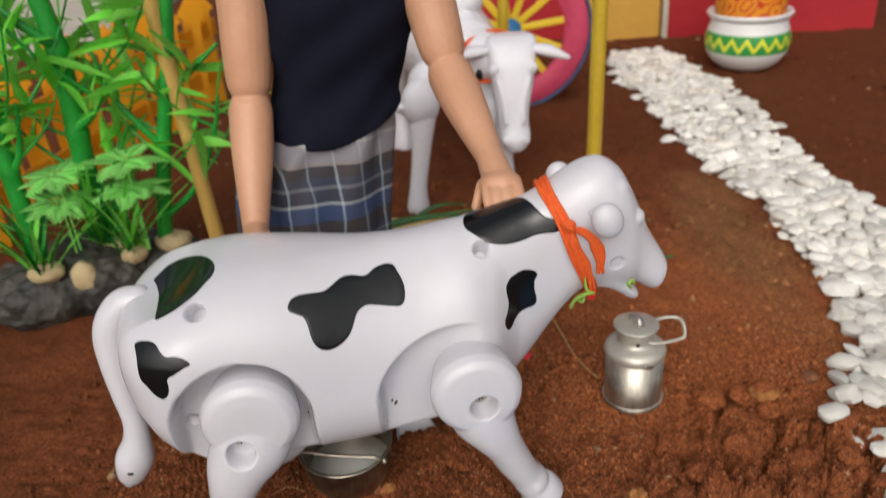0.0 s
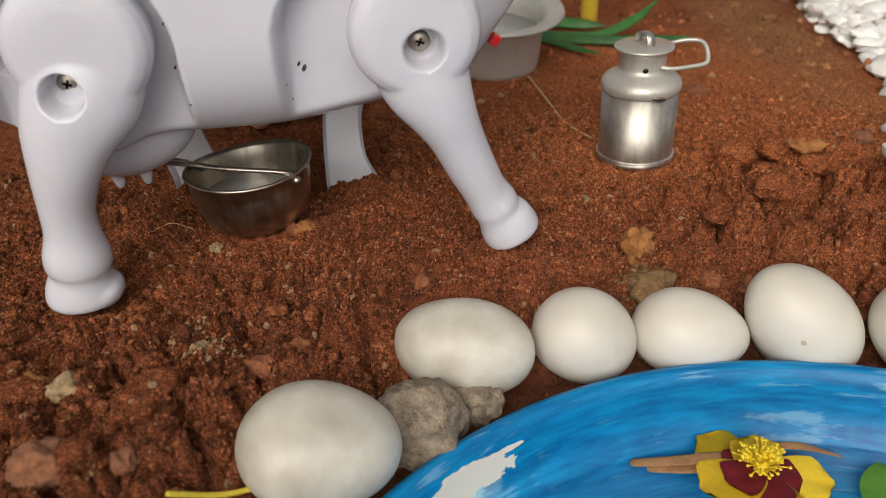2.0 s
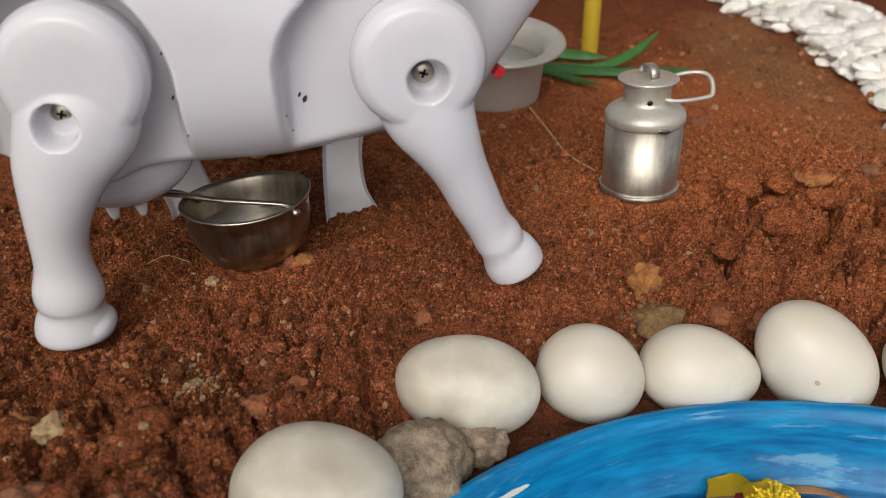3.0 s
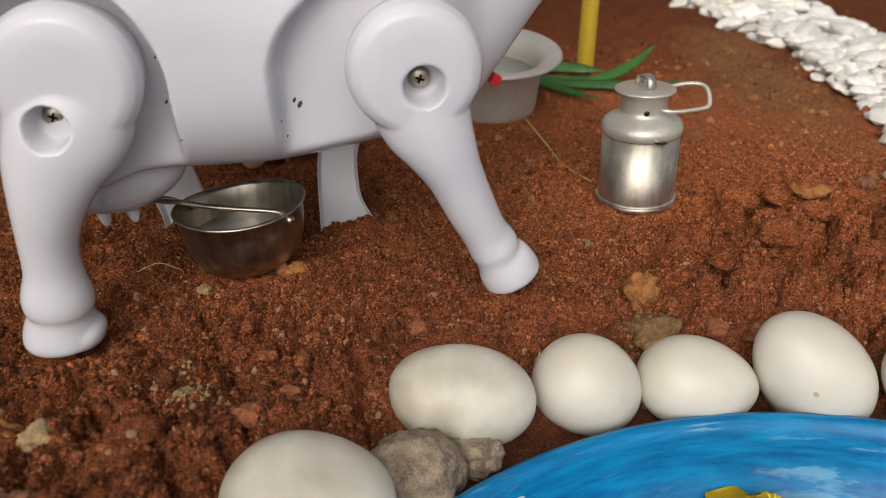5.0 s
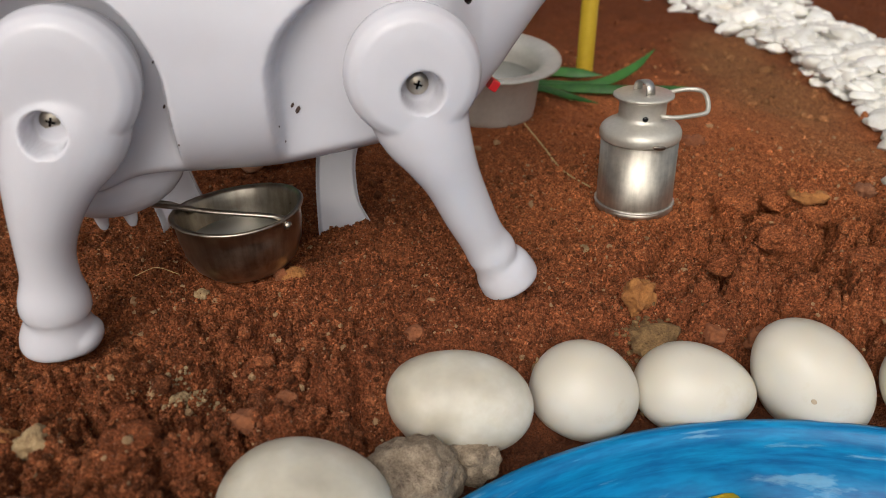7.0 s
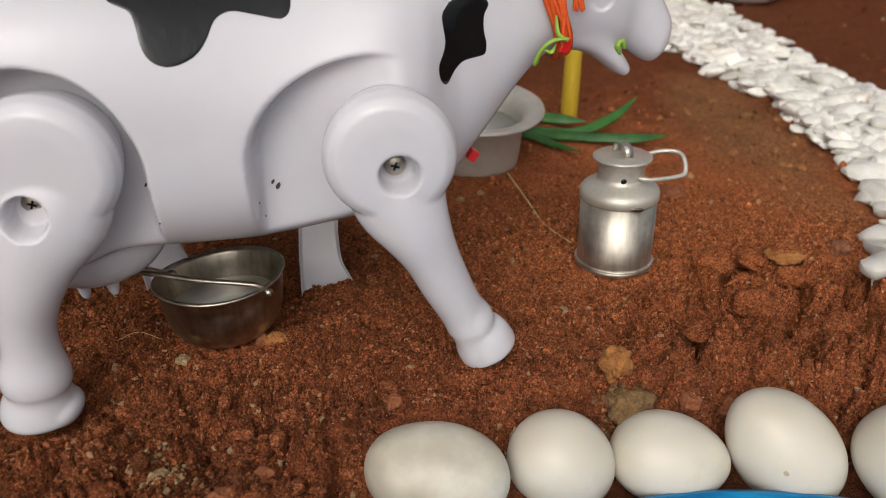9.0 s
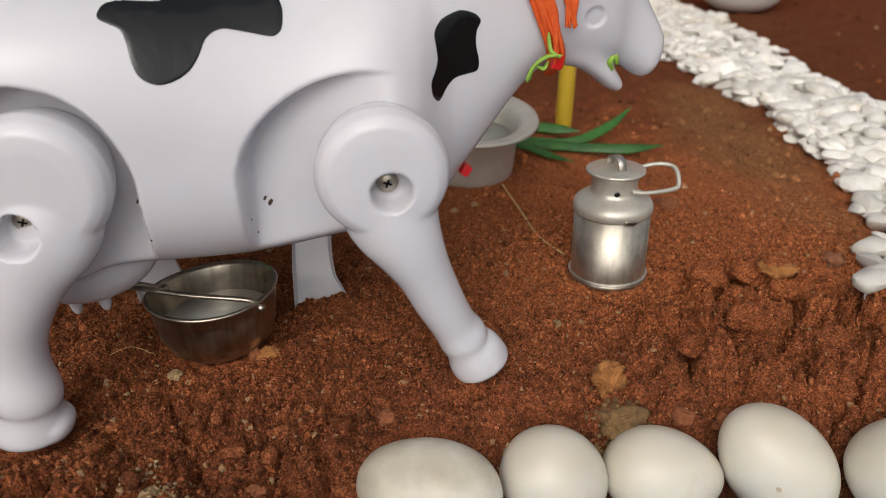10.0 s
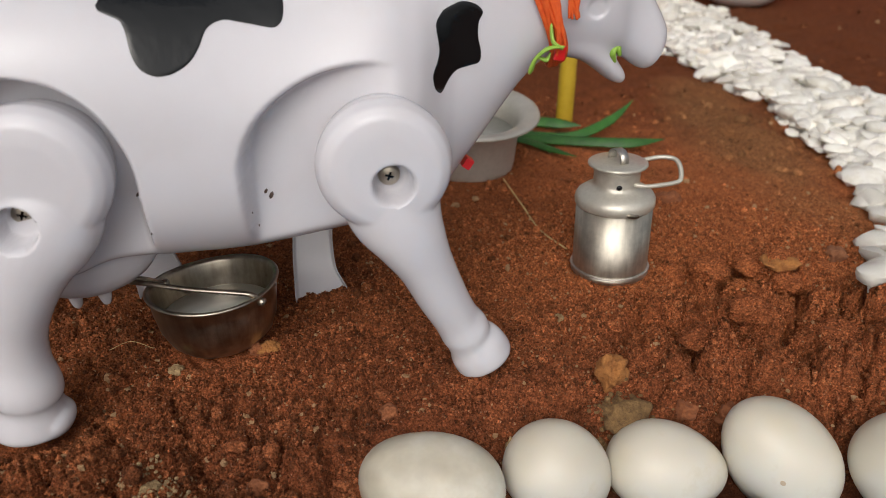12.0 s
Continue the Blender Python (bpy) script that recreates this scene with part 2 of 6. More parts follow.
def plaid_material():
    m, n, l, b = shader("plaid_cotton")
    v = coords(n)
    sep = n.new("ShaderNodeSeparateXYZ")
    l.new(v, sep.inputs[0])
    warp = maths(n, l, "MULTIPLY_ADD", noise_tex(n, l, v, 40, 2), 0.006, maths(n, l, "ADD", sep.outputs[0], maths(n, l, "MULTIPLY", sep.outputs[1], 0.5)))
    across = maths(n, l, "FRACT", maths(n, l, "MULTIPLY", warp, 33))
    down = maths(n, l, "FRACT", maths(n, l, "MULTIPLY_ADD", sep.outputs[2], 30, 0.35))
    stripes = [(0.0, (0.03, 0.03, 0.04)), (0.22, (0.34, 0.42, 0.47)), (0.27, (0.06, 0.05, 0.055)), (0.55, (0.05, 0.05, 0.06)), (0.72, (0.22, 0.25, 0.28)), (0.77, (0.03, 0.035, 0.06))]
    bands = [(0.0, (0.05, 0.040, 0.036)), (0.25, (0.04, 0.085, 0.22)), (0.52, (0.45, 0.5, 0.52)), (0.58, (0.04, 0.05, 0.08)), (0.8, (0.2, 0.22, 0.25)), (0.86, (0.04, 0.05, 0.09))]
    col = mix(n, l, 0.5, ramp(n, l, across, stripes, "CONSTANT"), ramp(n, l, down, bands, "CONSTANT"))
    top = maths(n, l, "GREATER_THAN", sep.outputs[2], 0.128)
    col = mix(n, l, maths(n, l, "MULTIPLY", top, 0.6), col, (0.33, 0.295, 0.285))
    l.new(col, b.inputs["Base Color"])
    b.inputs["Roughness"].default_value = 0.85
    bump(n, l, b, noise_tex(n, l, v, 900, 3), 0.5, 0.0006)
    return m


def band_pot_material():
    """White glaze with a green band and a yellow zigzag painted on it."""
    m, n, l, b = shader("painted_white_pot")
    v = coords(n)
    sep = n.new("ShaderNodeSeparateXYZ")
    l.new(v, sep.inputs[0])
    ang = maths(n, l, "ARCTAN2", sep.outputs[1], sep.outputs[0])
    zz = maths(n, l, "PINGPONG", maths(n, l, "MULTIPLY", ang, 18 / (2 * math.pi)), 0.5)
    h = maths(n, l, "DIVIDE", maths(n, l, "SUBTRACT", sep.outputs[2], 0.026), 0.026)
    inband = maths(n, l, "MULTIPLY", maths(n, l, "GREATER_THAN", h, 0.0), maths(n, l, "LESS_THAN", h, 1.0))
    off = maths(n, l, "ABSOLUTE", maths(n, l, "SUBTRACT", h, maths(n, l, "MULTIPLY_ADD", zz, 1.1, 0.22)))
    zig = maths(n, l, "MULTIPLY", inband, maths(n, l, "LESS_THAN", off, 0.15))
    col = mix(n, l, inband, (0.76, 0.76, 0.74), (0.03, 0.3, 0.06))
    col = mix(n, l, zig, col, (0.72, 0.72, 0.05))
    l.new(col, b.inputs["Base Color"])
    b.inputs["Roughness"].default_value = 0.35
    bump(n, l, b, noise_tex(n, l, v, 60, 4), 0.2, 0.001)
    return m


def swirl_pot_material():
    m, n, l, b = shader("painted_orange_pot")
    v = coords(n)
    w = n.new("ShaderNodeTexVoronoi")
    w.inputs["Scale"].default_value = 45
    l.new(v, w.inputs["Vector"])
    ring = maths(n, l, "FRACT", maths(n, l, "MULTIPLY", w.outputs["Distance"], 3.2))
    col = ramp(n, l, ring, [(0.0, (0.75, 0.3, 0.02)), (0.62, (0.75, 0.3, 0.02)), (0.68, (0.55, 0.05, 0.02)), (1.0, (0.55, 0.05, 0.02))])
    sep = n.new("ShaderNodeSeparateXYZ")
    l.new(v, sep.inputs[0])
    green = maths(n, l, "GREATER_THAN", sep.outputs[2], 0.098)
    col = mix(n, l, green, col, (0.1, 0.5, 0.22))
    l.new(col, b.inputs["Base Color"])
    b.inputs["Roughness"].default_value = 0.4
    return m


def water_material():
    m, n, l, b = shader("clear_water")
    b.inputs["Base Color"].default_value = (0.93, 0.97, 1.0, 1)
    b.inputs["Roughness"].default_value = 0.01
    b.inputs["IOR"].default_value = 1.33
    b.inputs["Transmission Weight"].default_value = 1.0
    bump(n, l, b, noise_tex(n, l, coords(n), 35, 2), 0.15, 0.001)
    return m


def steel(name, base, rough, streak):
    """Handled metal: brushed streaks up the side, smears and dull patches."""
    m, n, l, b = shader(name)
    v = coords(n)
    mp = n.new("ShaderNodeMapping")
    mp.inputs["Scale"].default_value = (1.0, 1.0, 0.12)
    l.new(v, mp.inputs["Vector"])
    brushed, smear = noise_tex(n, l, mp.outputs[0], streak, 5, 0.6), noise_tex(n, l, v, 110, 5, 0.65)
    col = ramp(n, l, smear, [(0.3, tuple(c * 0.66 for c in base)), (0.65, base)])
    streaks = ramp(n, l, brushed, [(0.36, (0.70, 0.68, 0.66)), (0.6, (1.0, 1.0, 1.0))])
    col = mix(n, l, 0.7, col, streaks, "MULTIPLY")
    l.new(col, b.inputs["Base Color"])
    b.inputs["Metallic"].default_value = 1.0
    l.new(maths(n, l, "MULTIPLY_ADD", smear, 0.3, maths(n, l, "MULTIPLY_ADD", brushed, 0.15, rough - 0.2)), b.inputs["Roughness"])
    bump(n, l, b, maths(n, l, "ADD", brushed, smear), 0.12, 0.0006)
    return m


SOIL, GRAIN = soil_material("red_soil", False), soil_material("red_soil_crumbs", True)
CHIP, CHIPS = chip_material("white_stone_chip", False), chip_material("white_stone_chips", True)
PLASTIC, BULLWHITE = toy_plastic("white_plastic", 0.63), toy_plastic("bull_plastic", 0.78)
BLACK = surface("black_gloss_paint", (0.004, 0.005, 0.006), (0.009, 0.010, 0.011), 60, 0.10, 0.04, bump_scale=60, bump_size=0.0006, spec=0.4)
PEBBLE = pebble_material("polished_white_pebble", (0.58, 0.535, 0.435), (0.655, 0.615, 0.52), (0.71, 0.68, 0.60), 32, 1)
QUARTZ = pebble_material("cloudy_quartz_pebble", (0.44, 0.40, 0.315), (0.58, 0.54, 0.44), (0.74, 0.71, 0.62), 60, 4)
BLUE, WATER = blue_paint(), water_material()
CAN = steel("dull_aluminium", (0.70, 0.655, 0.56), 0.42, 420)
CANTOP = surface("pale_aluminium", (0.50, 0.47, 0.40), (0.68, 0.65, 0.57), 90, 0.42, 0.1, metal=0.55, bump_scale=260, bump_size=0.0005)
DISH = surface("matte_aluminium", (0.46, 0.44, 0.39), (0.60, 0.57, 0.51), 60, 0.42, 0.08, metal=0.35, bump_scale=200, bump_size=0.0004)
STEEL = steel("worn_steel", (0.50, 0.45, 0.37), 0.32, 400)
BRIGHT = steel("bright_steel", (0.82, 0.79, 0.73), 0.42, 400)
ROPE = surface("orange_thread", (0.68, 0.07, 0.008), (0.85, 0.15, 0.02), 500, 0.7, bump_scale=2500, bump_size=0.0004)
RED = surface("red_plastic", (0.62, 0.01, 0.012), (0.72, 0.02, 0.02), 200, 0.35)
SKIN = surface("doll_vinyl", (0.55, 0.29, 0.17), (0.62, 0.34, 0.21), 60, 0.42, 0.05, sss=0.15)
NAVY = surface("navy_jersey", (0.004, 0.005, 0.012), (0.009, 0.010, 0.021), 90, 0.9, 0.05, bump_scale=1500, bump_size=0.0004, spec=0.15)
PLAID = plaid_material()
GREEN = thin_plastic("green_plastic_leaf", (0.30, 0.84, 0.12), (0.58, 0.94, 0.30), 40, 0.35, (0.85, 1.1), 0.65)
STALK = surface("green_plastic_stalk", (0.008, 0.19, 0.022), (0.026, 0.36, 0.045), 60, 0.35, bump_scale=300, bump_size=0.0005)
FERN = thin_plastic("pale_green_plastic", (0.30, 0.88, 0.17), (0.46, 0.94, 0.30), 80, 0.45, (0.85, 1.1), 0.4)
BLADE = surface("fresh_grass_blade", (0.014, 0.075, 0.012), (0.05, 0.17, 0.025), 120, 0.4, tint=(0.7, 1.3))
HERB = surface("chewed_herb", (0.18, 0.36, 0.03), (0.32, 0.5, 0.08), 200, 0.45)
MUSTARD = surface("mustard_enamel_pole", (0.46, 0.30, 0.020), (0.60, 0.42, 0.032), 45, 0.45, bump_scale=200, bump_size=0.0005)
ORANGE = thin_plastic("orange_plastic", (0.90, 0.42, 0.012), (0.95, 0.54, 0.03), 50, 0.4, (0.95, 1.05), 0.4)
TAN = surface("tan_enamel_pole", (0.44, 0.27, 0.065), (0.56, 0.36, 0.10), 45, 0.4, bump_scale=200, bump_size=0.0005)
YELLOW = surface("yellow_enamel", (0.75, 0.52, 0.02), (0.82, 0.6, 0.04), 50, 0.45)
PINK = surface("pink_enamel", (0.5, 0.045, 0.1), (0.62, 0.07, 0.14), 40, 0.5)
BLUETRIM = surface("blue_enamel", (0.02, 0.12, 0.3), (0.04, 0.22, 0.45), 40, 0.45)
TYRE = surface("dusty_blue_tyre", (0.03, 0.06, 0.14), (0.06, 0.10, 0.20), 40, 0.6)
REDWALL = surface("red_painted_board", (0.34, 0.008, 0.014), (0.45, 0.016, 0.024), 25, 0.55, bump_scale=150, bump_size=0.001)
OCHRE = surface("ochre_painted_board", (0.52, 0.28, 0.04), (0.62, 0.36, 0.06), 20, 0.6, bump_scale=150, bump_size=0.001)
CONCRETE = surface("pale_concrete", (0.42, 0.37, 0.30), (0.58, 0.52, 0.43), 15, 0.9, bump_scale=200, bump_size=0.002)
ROCK = surface("grey_brown_rock", (0.07, 0.042, 0.024), (0.46, 0.36, 0.25), 260, 0.85, bump_scale=420, bump_size=0.005)
DARKROCK = surface("charcoal_resin_rock", (0.008, 0.008, 0.008), (0.075, 0.068, 0.055), 45, 0.55, bump_scale=130, bump_size=0.004)
SANDROCK = surface("sandy_resin", (0.35, 0.25, 0.12), (0.6, 0.48, 0.28), 90, 0.8, bump_scale=300, bump_size=0.002)
OLIVE = surface("olive_stone", (0.08, 0.040, 0.014), (0.30, 0.175, 0.068), 520, 0.95, bump_scale=800, bump_size=0.003)
OCHRESTONE = surface("ochre_stone", (0.2, 0.07, 0.016), (0.52, 0.22, 0.06), 260, 0.9, bump_scale=500, bump_size=0.004)
BRICKBIT = surface("brick_red_stone", (0.16, 0.050, 0.018), (0.33, 0.112, 0.040), 420, 0.9, bump_scale=600, bump_size=0.002)
PALESTONE = surface("pale_lime_stone", (0.16, 0.085, 0.035), (0.52, 0.37, 0.19), 420, 0.9, bump_scale=700, bump_size=0.003)
PINKSTONE = surface("pinkish_stone", (0.15, 0.052, 0.022), (0.34, 0.14, 0.062), 420, 0.9, bump_scale=600, bump_size=0.003)
SMUDGE = surface("brown_smudge", (0.46, 0.34, 0.22), (0.54, 0.44, 0.32), 300, 0.6)
DIRT = surface("dark_dirt", (0.03, 0.02, 0.015), (0.1, 0.06, 0.045), 600, 0.9)
STRAW = surface("dry_straw", (0.5, 0.33, 0.12), (0.68, 0.5, 0.22), 200, 0.7)
YSTRAW = surface("yellow_stem", (0.55, 0.4, 0.02), (0.7, 0.55, 0.06), 200, 0.5)
PETAL = surface("yellow_petal", (0.78, 0.5, 0.01), (0.85, 0.62, 0.03), 150, 0.5, bump_scale=500, bump_size=0.0006, sss=0.1)
MAROON = surface("maroon_petal_base", (0.2, 0.012, 0.02), (0.3, 0.02, 0.03), 200, 0.5)
STAMEN = surface("yellow_stamen", (0.8, 0.55, 0.01), (0.88, 0.65, 0.03), 300, 0.6)
DRYLEAF = surface("dry_brown_leaf", (0.2, 0.09, 0.03), (0.42, 0.22, 0.09), 200, 0.75, bump_scale=700, bump_size=0.001)
LILY = surface("green_floating_leaf", (0.12, 0.32, 0.03), (0.2, 0.44, 0.06), 80, 0.4)
MILK = surface("thin_milk", (0.74, 0.75, 0.70), (0.80, 0.81, 0.76), 40, 0.12)
GREYWATER = surface("cloudy_water", (0.30, 0.30, 0.28), (0.40, 0.40, 0.37), 40, 0.08)
POT, SWIRL = band_pot_material(), swirl_pot_material()


# ---- building helpers ----
def mesh_of(name, bm, material, smooth=True):
    me = bpy.data.meshes.new(name)
    bm.to_mesh(me)
    bm.free()
    me.materials.append(material)
    if smooth:
        me.shade_smooth()
    return me


def part(name, bm, material, parent, label="", smooth=True):
    """One mesh object under a thing or a part."""
    ob = new(name, bm if isinstance(bm, bpy.types.Mesh) else mesh_of(name, bm, material, smooth))
    ob.parent = parent
    return tagged(ob, label)


def thing(name, m, label, category, group="", kind=""):
    ob = new(name)
    ob.empty_display_size = 0.02
    ob.matrix_world = m if isinstance(m, Matrix) else Matrix.Translation(m)
    return tagged(ob, label, category, group, kind)


def single(name, bm, material, m, label, category, group="", kind="", smooth=True):
    ob = new(name, bm if isinstance(bm, bpy.types.Mesh) else mesh_of(name, bm, material, smooth))
    ob.matrix_world = m if isinstance(m, Matrix) else Matrix.Translation(m)
    return tagged(ob, label, category, group, kind)


def skin_rings(bm, rings, closed_ends=True, loop=False):
    """Faces between rings of points; the ends are closed."""
    vs = [[bm.verts.new(p) for p in ring] for ring in rings]
    pairs = list(zip(vs, vs[1:] + ([vs[0]] if loop else [])))
    if not loop:
        pairs = list(zip(vs, vs[1:]))
    for a, b in pairs:
        for k in range(len(a)):
            j = (k + 1) % len(a)
            bm.faces.new((a[k], a[j], b[j], b[k]))
    if closed_ends and not loop:
        bm.faces.new(list(reversed(vs[0])))
        bm.faces.new(vs[-1])
    return vs


def spline(points, count):
    """Points along a smooth curve through the points (of any width)."""
    p = np.array(points, float)
    if len(p) == 2:
        s = np.linspace(0, 1, count)[:, None]
        return p[0] * (1 - s) + p[1] * s
    e = np.vstack([2 * p[0] - p[1], p, 2 * p[-1] - p[-2]])
    out = []
    for t in np.linspace(0, len(p) - 1 - 1e-9, count):
        k, u = int(t), t - int(t)
        a, b, c, d = e[k:k + 4]
        out.append(0.5 * (2 * b + (c - a) * u + (2 * a - 5 * b + 4 * c - d) * u * u + (3 * b - a - 3 * c + d) * u ** 3))
    return np.array(out)


def tube(bm, points, radii, segs=12, steps=0, flat=1.0, side=None, loop=False, round_ends=True):
    """A tube along a smooth curve; flat squeezes it across the side direction."""
    r = list(radii) if isinstance(radii, (list, tuple)) else [radii] * len(points)
    both = np.array([(*p, q) for p, q in zip(points, r)])
    if steps:
        both = spline(both, steps)
    pts, rad = both[:, :3], np.maximum(both[:, 3], 1e-5)
    if loop:
        tang = np.roll(pts, -1, 0) - np.roll(pts, 1, 0)
    else:
        tang = np.gradient(pts, axis=0)
    tang /= np.linalg.norm(tang, axis=1)[:, None] + 1e-12
    up = np.array(side if side is not None else (0, 0, 1) if abs(tang[0][2]) < 0.9 else (1, 0, 0), float)
    rings = []
    for k, (p, t, q) in enumerate(zip(pts, tang, rad)):
        u = up - t * (up @ t)
        u /= np.linalg.norm(u) + 1e-12
        if side is None:
            up = u
        w = np.cross(t, u)
        rings.append([p + q * (flat * math.cos(a) * u + math.sin(a) * w) for a in np.linspace(0, 2 * math.pi, segs, endpoint=False)])
    if round_ends and not loop:
        for end, t, sign in ((0, tang[0], -1), (-1, tang[-1], 1)):
            c, base = pts[end], rings[end]
            extra = [[c + sign * t * rad[end] * math.sin(f) + (b - c) * math.cos(f) for b in base] for f in (0.5, 1.0, 1.4)]
            rings = extra[::-1] + rings if end == 0 else rings + extra
    skin_rings(bm, rings, True, loop)


def lathe(bm, profile, segs=48, centre=(0, 0, 0)):
    """A profile of (radius, height) turned about the upright axis."""
    cx, cy, cz = centre
    rings = [[(cx + max(r, 1e-5) * math.cos(a), cy + max(r, 1e-5) * math.sin(a), cz + h) for a in np.linspace(0, 2 * math.pi, segs, endpoint=False)] for r, h in profile]
    skin_rings(bm, rings, loop=profile[0][0] > 1e-4)
    bmesh.ops.remove_doubles(bm, verts=bm.verts, dist=2e-6)
    bmesh.ops.recalc_face_normals(bm, faces=bm.faces)


def ball(bm, centre, radii, turn=None, sub=3):
    m = Matrix.Translation(centre) @ (turn or Matrix()) @ Matrix.Diagonal((*radii, 1))
    bmesh.ops.create_icosphere(bm, subdivisions=sub, radius=1, matrix=m)


def box(bm, centre, size, turn=None, bevel=0.0):
    m = Matrix.Translation(centre) @ (turn or Matrix()) @ Matrix.Diagonal((*size, 1))
    made = bmesh.ops.create_cube(bm, size=1, matrix=m)["verts"]
    if bevel:
        edges = list({e for v in made for e in v.link_edges})
        bmesh.ops.bevel(bm, geom=edges, offset=bevel, segments=2, affect="EDGES", profile=0.6)


def fused(name, bm, voxel, smooth=6, factor=0.5):
    """The forms of a bmesh melted into one skin."""
    me = bpy.data.meshes.new(name)
    bm.to_mesh(me)
    bm.free()
    temp = new("temporary", me)
    r = temp.modifiers.new("melt", "REMESH")
    r.mode, r.voxel_size = "VOXEL", voxel
    s = temp.modifiers.new("soft", "SMOOTH")
    s.factor, s.iterations = factor, smooth
    got = bpy.data.meshes.new_from_object(temp.evaluated_get(bpy.context.evaluated_depsgraph_get()))
    bpy.data.objects.remove(temp)
    bpy.data.meshes.remove(me)
    got.name = name
    got.shade_smooth()
    return got


def points_of(me):
    co = np.empty(len(me.vertices) * 3, np.float32)
    me.vertices.foreach_get("co", co)
    return co.reshape(-1, 3).astype(float)


def set_points(me, co):
    me.vertices.foreach_set("co", co.astype(np.float32).ravel())
    me.update()


def ease(a, b, x):
    t = np.clip((x - a) / (b - a), 0, 1)
    return t * t * (3 - 2 * t)


def lattice(x, y, scale, seed):
    """Smooth value noise over arrays, from 0 to 1."""
    u, v = np.asarray(x) * scale + seed * 17.3, np.asarray(y) * scale + seed * 7.7
    i, j = np.floor(u).astype(np.int64), np.floor(v).astype(np.int64)
    f, g = u - i, v - j
    f, g = f * f * (3 - 2 * f), g * g * (3 - 2 * g)

    def h(a, b):
        s = np.sin(a * 127.1 + b * 311.7 + seed * 74.7) * 43758.5453
        return s - np.floor(s)
    return (h(i, j) * (1 - f) + h(i + 1, j) * f) * (1 - g) + (h(i, j + 1) * (1 - f) + h(i + 1, j + 1) * f) * g


def lumpy_stone(name, material, seed, radii, rough=0.25, sub=3, flat=False):
    """A worn stone: a ball pushed in and out by noise."""
    rng = np.random.default_rng(seed)
    bm = bmesh.new()
    bmesh.ops.create_icosphere(bm, subdivisions=sub, radius=1)
    off = Vector(rng.uniform(-50, 50, 3))
    planes = [Vector(rng.normal(size=3)).normalized() for _ in range(7)]
    for v in bm.verts:
        d = v.co.normalized()
        r = 1 + rough * noise.fractal(d * 1.3 + off, 0.8, 2.0, 4)
        if flat:
            for p in planes:
                r = min(r, 0.78 / max(d.dot(p), 0.05)) if d.dot(p) > 0.6 else r
        v.co = Vector((d.x * radii[0], d.y * radii[1], d.z * radii[2])) * r
    return mesh_of(name, bm, material, True)


# ---- the ground ----


def ground_height(x, y):
    x, y = np.asarray(x, float), np.asarray(y, float)
    d = np.hypot(x - POND[0], y - POND[1])
    h = 0.0068 * np.exp(-(((x + 0.055) / 0.060) ** 2 + ((y - 0.276) / 0.033) ** 2))
    h = h + 0.0045 * np.exp(-(((x - 0.026) / 0.022) ** 2 + ((y - 0.268) / 0.022) ** 2))
    h = h + 0.0045 * np.exp(-(((x + 0.024) / 0.010) ** 2 + ((y - 0.3135) / 0.006) ** 2))
    h = h - 0.008 * np.exp(-(((x - 0.24) / 0.06) ** 2 + ((y - 0.43) / 0.09) ** 2))
    h = h + 0.004 * (lattice(x, y, 9, 1) - 0.5) * ease(0.25, 0.6, np.abs(y))
    h = h - 0.026 * ease(POND_R + 0.043, POND_R + 0.012, d)
    return h - 0.05 * ease(POND_R + 0.004, POND_R - 0.012, d)


def clods(x, y, scale, seed, crack=0.45):
    """Rounded lumps, each of its own height, with sharp cracks between them; from 0 to 1."""
    u, v = np.asarray(x, float) * scale + seed * 3.7, np.asarray(y, float) * scale + seed * 9.1
    i, j = np.floor(u), np.floor(v)
    best, next_best, tall = np.full(np.shape(u), 9.0), np.full(np.shape(u), 9.0), np.zeros(np.shape(u))
    for a in (-1, 0, 1):
        for b in (-1, 0, 1):
            s = np.sin((i + a) * 127.1 + (j + b) * 311.7 + seed * 74.7)
            r1, r2, r3 = (s * k - np.floor(s * k) for k in (43758.5, 22578.1, 19642.3))
            d = np.hypot(i + a + r1 - u, j + b + r2 - v)
            tall = np.where(d < best, r3, tall)
            next_best = np.where(d < best, best, np.minimum(next_best, d))
            best = np.minimum(best, d)
    inner = ease(0.0, 0.45, next_best - best)
    return (0.42 + 0.58 * tall * inner) * np.sqrt(np.clip(1 - (best / 0.98) ** 2, 0, 1)) - crack * np.exp(-((next_best - best) / 0.12) ** 2)


def roughness_at(x, y):
    """How cloddy the soil is: rough by the pond and at the foot of the path, trodden elsewhere."""
    right = np.exp(-(((x - 0.140) / 0.060) ** 2 + ((y - 0.285) / 0.052) ** 2) ** 1.5)
    left = np.exp(-(((x + 0.085) / 0.10) ** 2 + ((y - 0.165) / 0.055) ** 2))
    front = 0.38 * ease(0.275, 0.225, y) * ease(0.07, 0.02, x)
    edge = ease(POND_R + 0.06, POND_R + 0.02, np.hypot(x - POND[0], y - POND[1]))
    return np.clip(0.16 + 1.9 * right + 0.60 * left + 0.35 * edge + front, 0, 1.9)


KEPT_CLEAR = ((0.085, 0.3415, 0.020), (-0.0625, 0.2815, 0.019), (0.0105, 0.2225, 0.025), (0.0488, 0.233, 0.018), (0.0832, 0.2355, 0.018), (0.120, 0.237, 0.020), (-0.0275, 0.180, 0.021), (0.156, 0.2265, 0.02), (0.03, 0.464, 0.028), (-0.1095, 0.2378, 0.013))


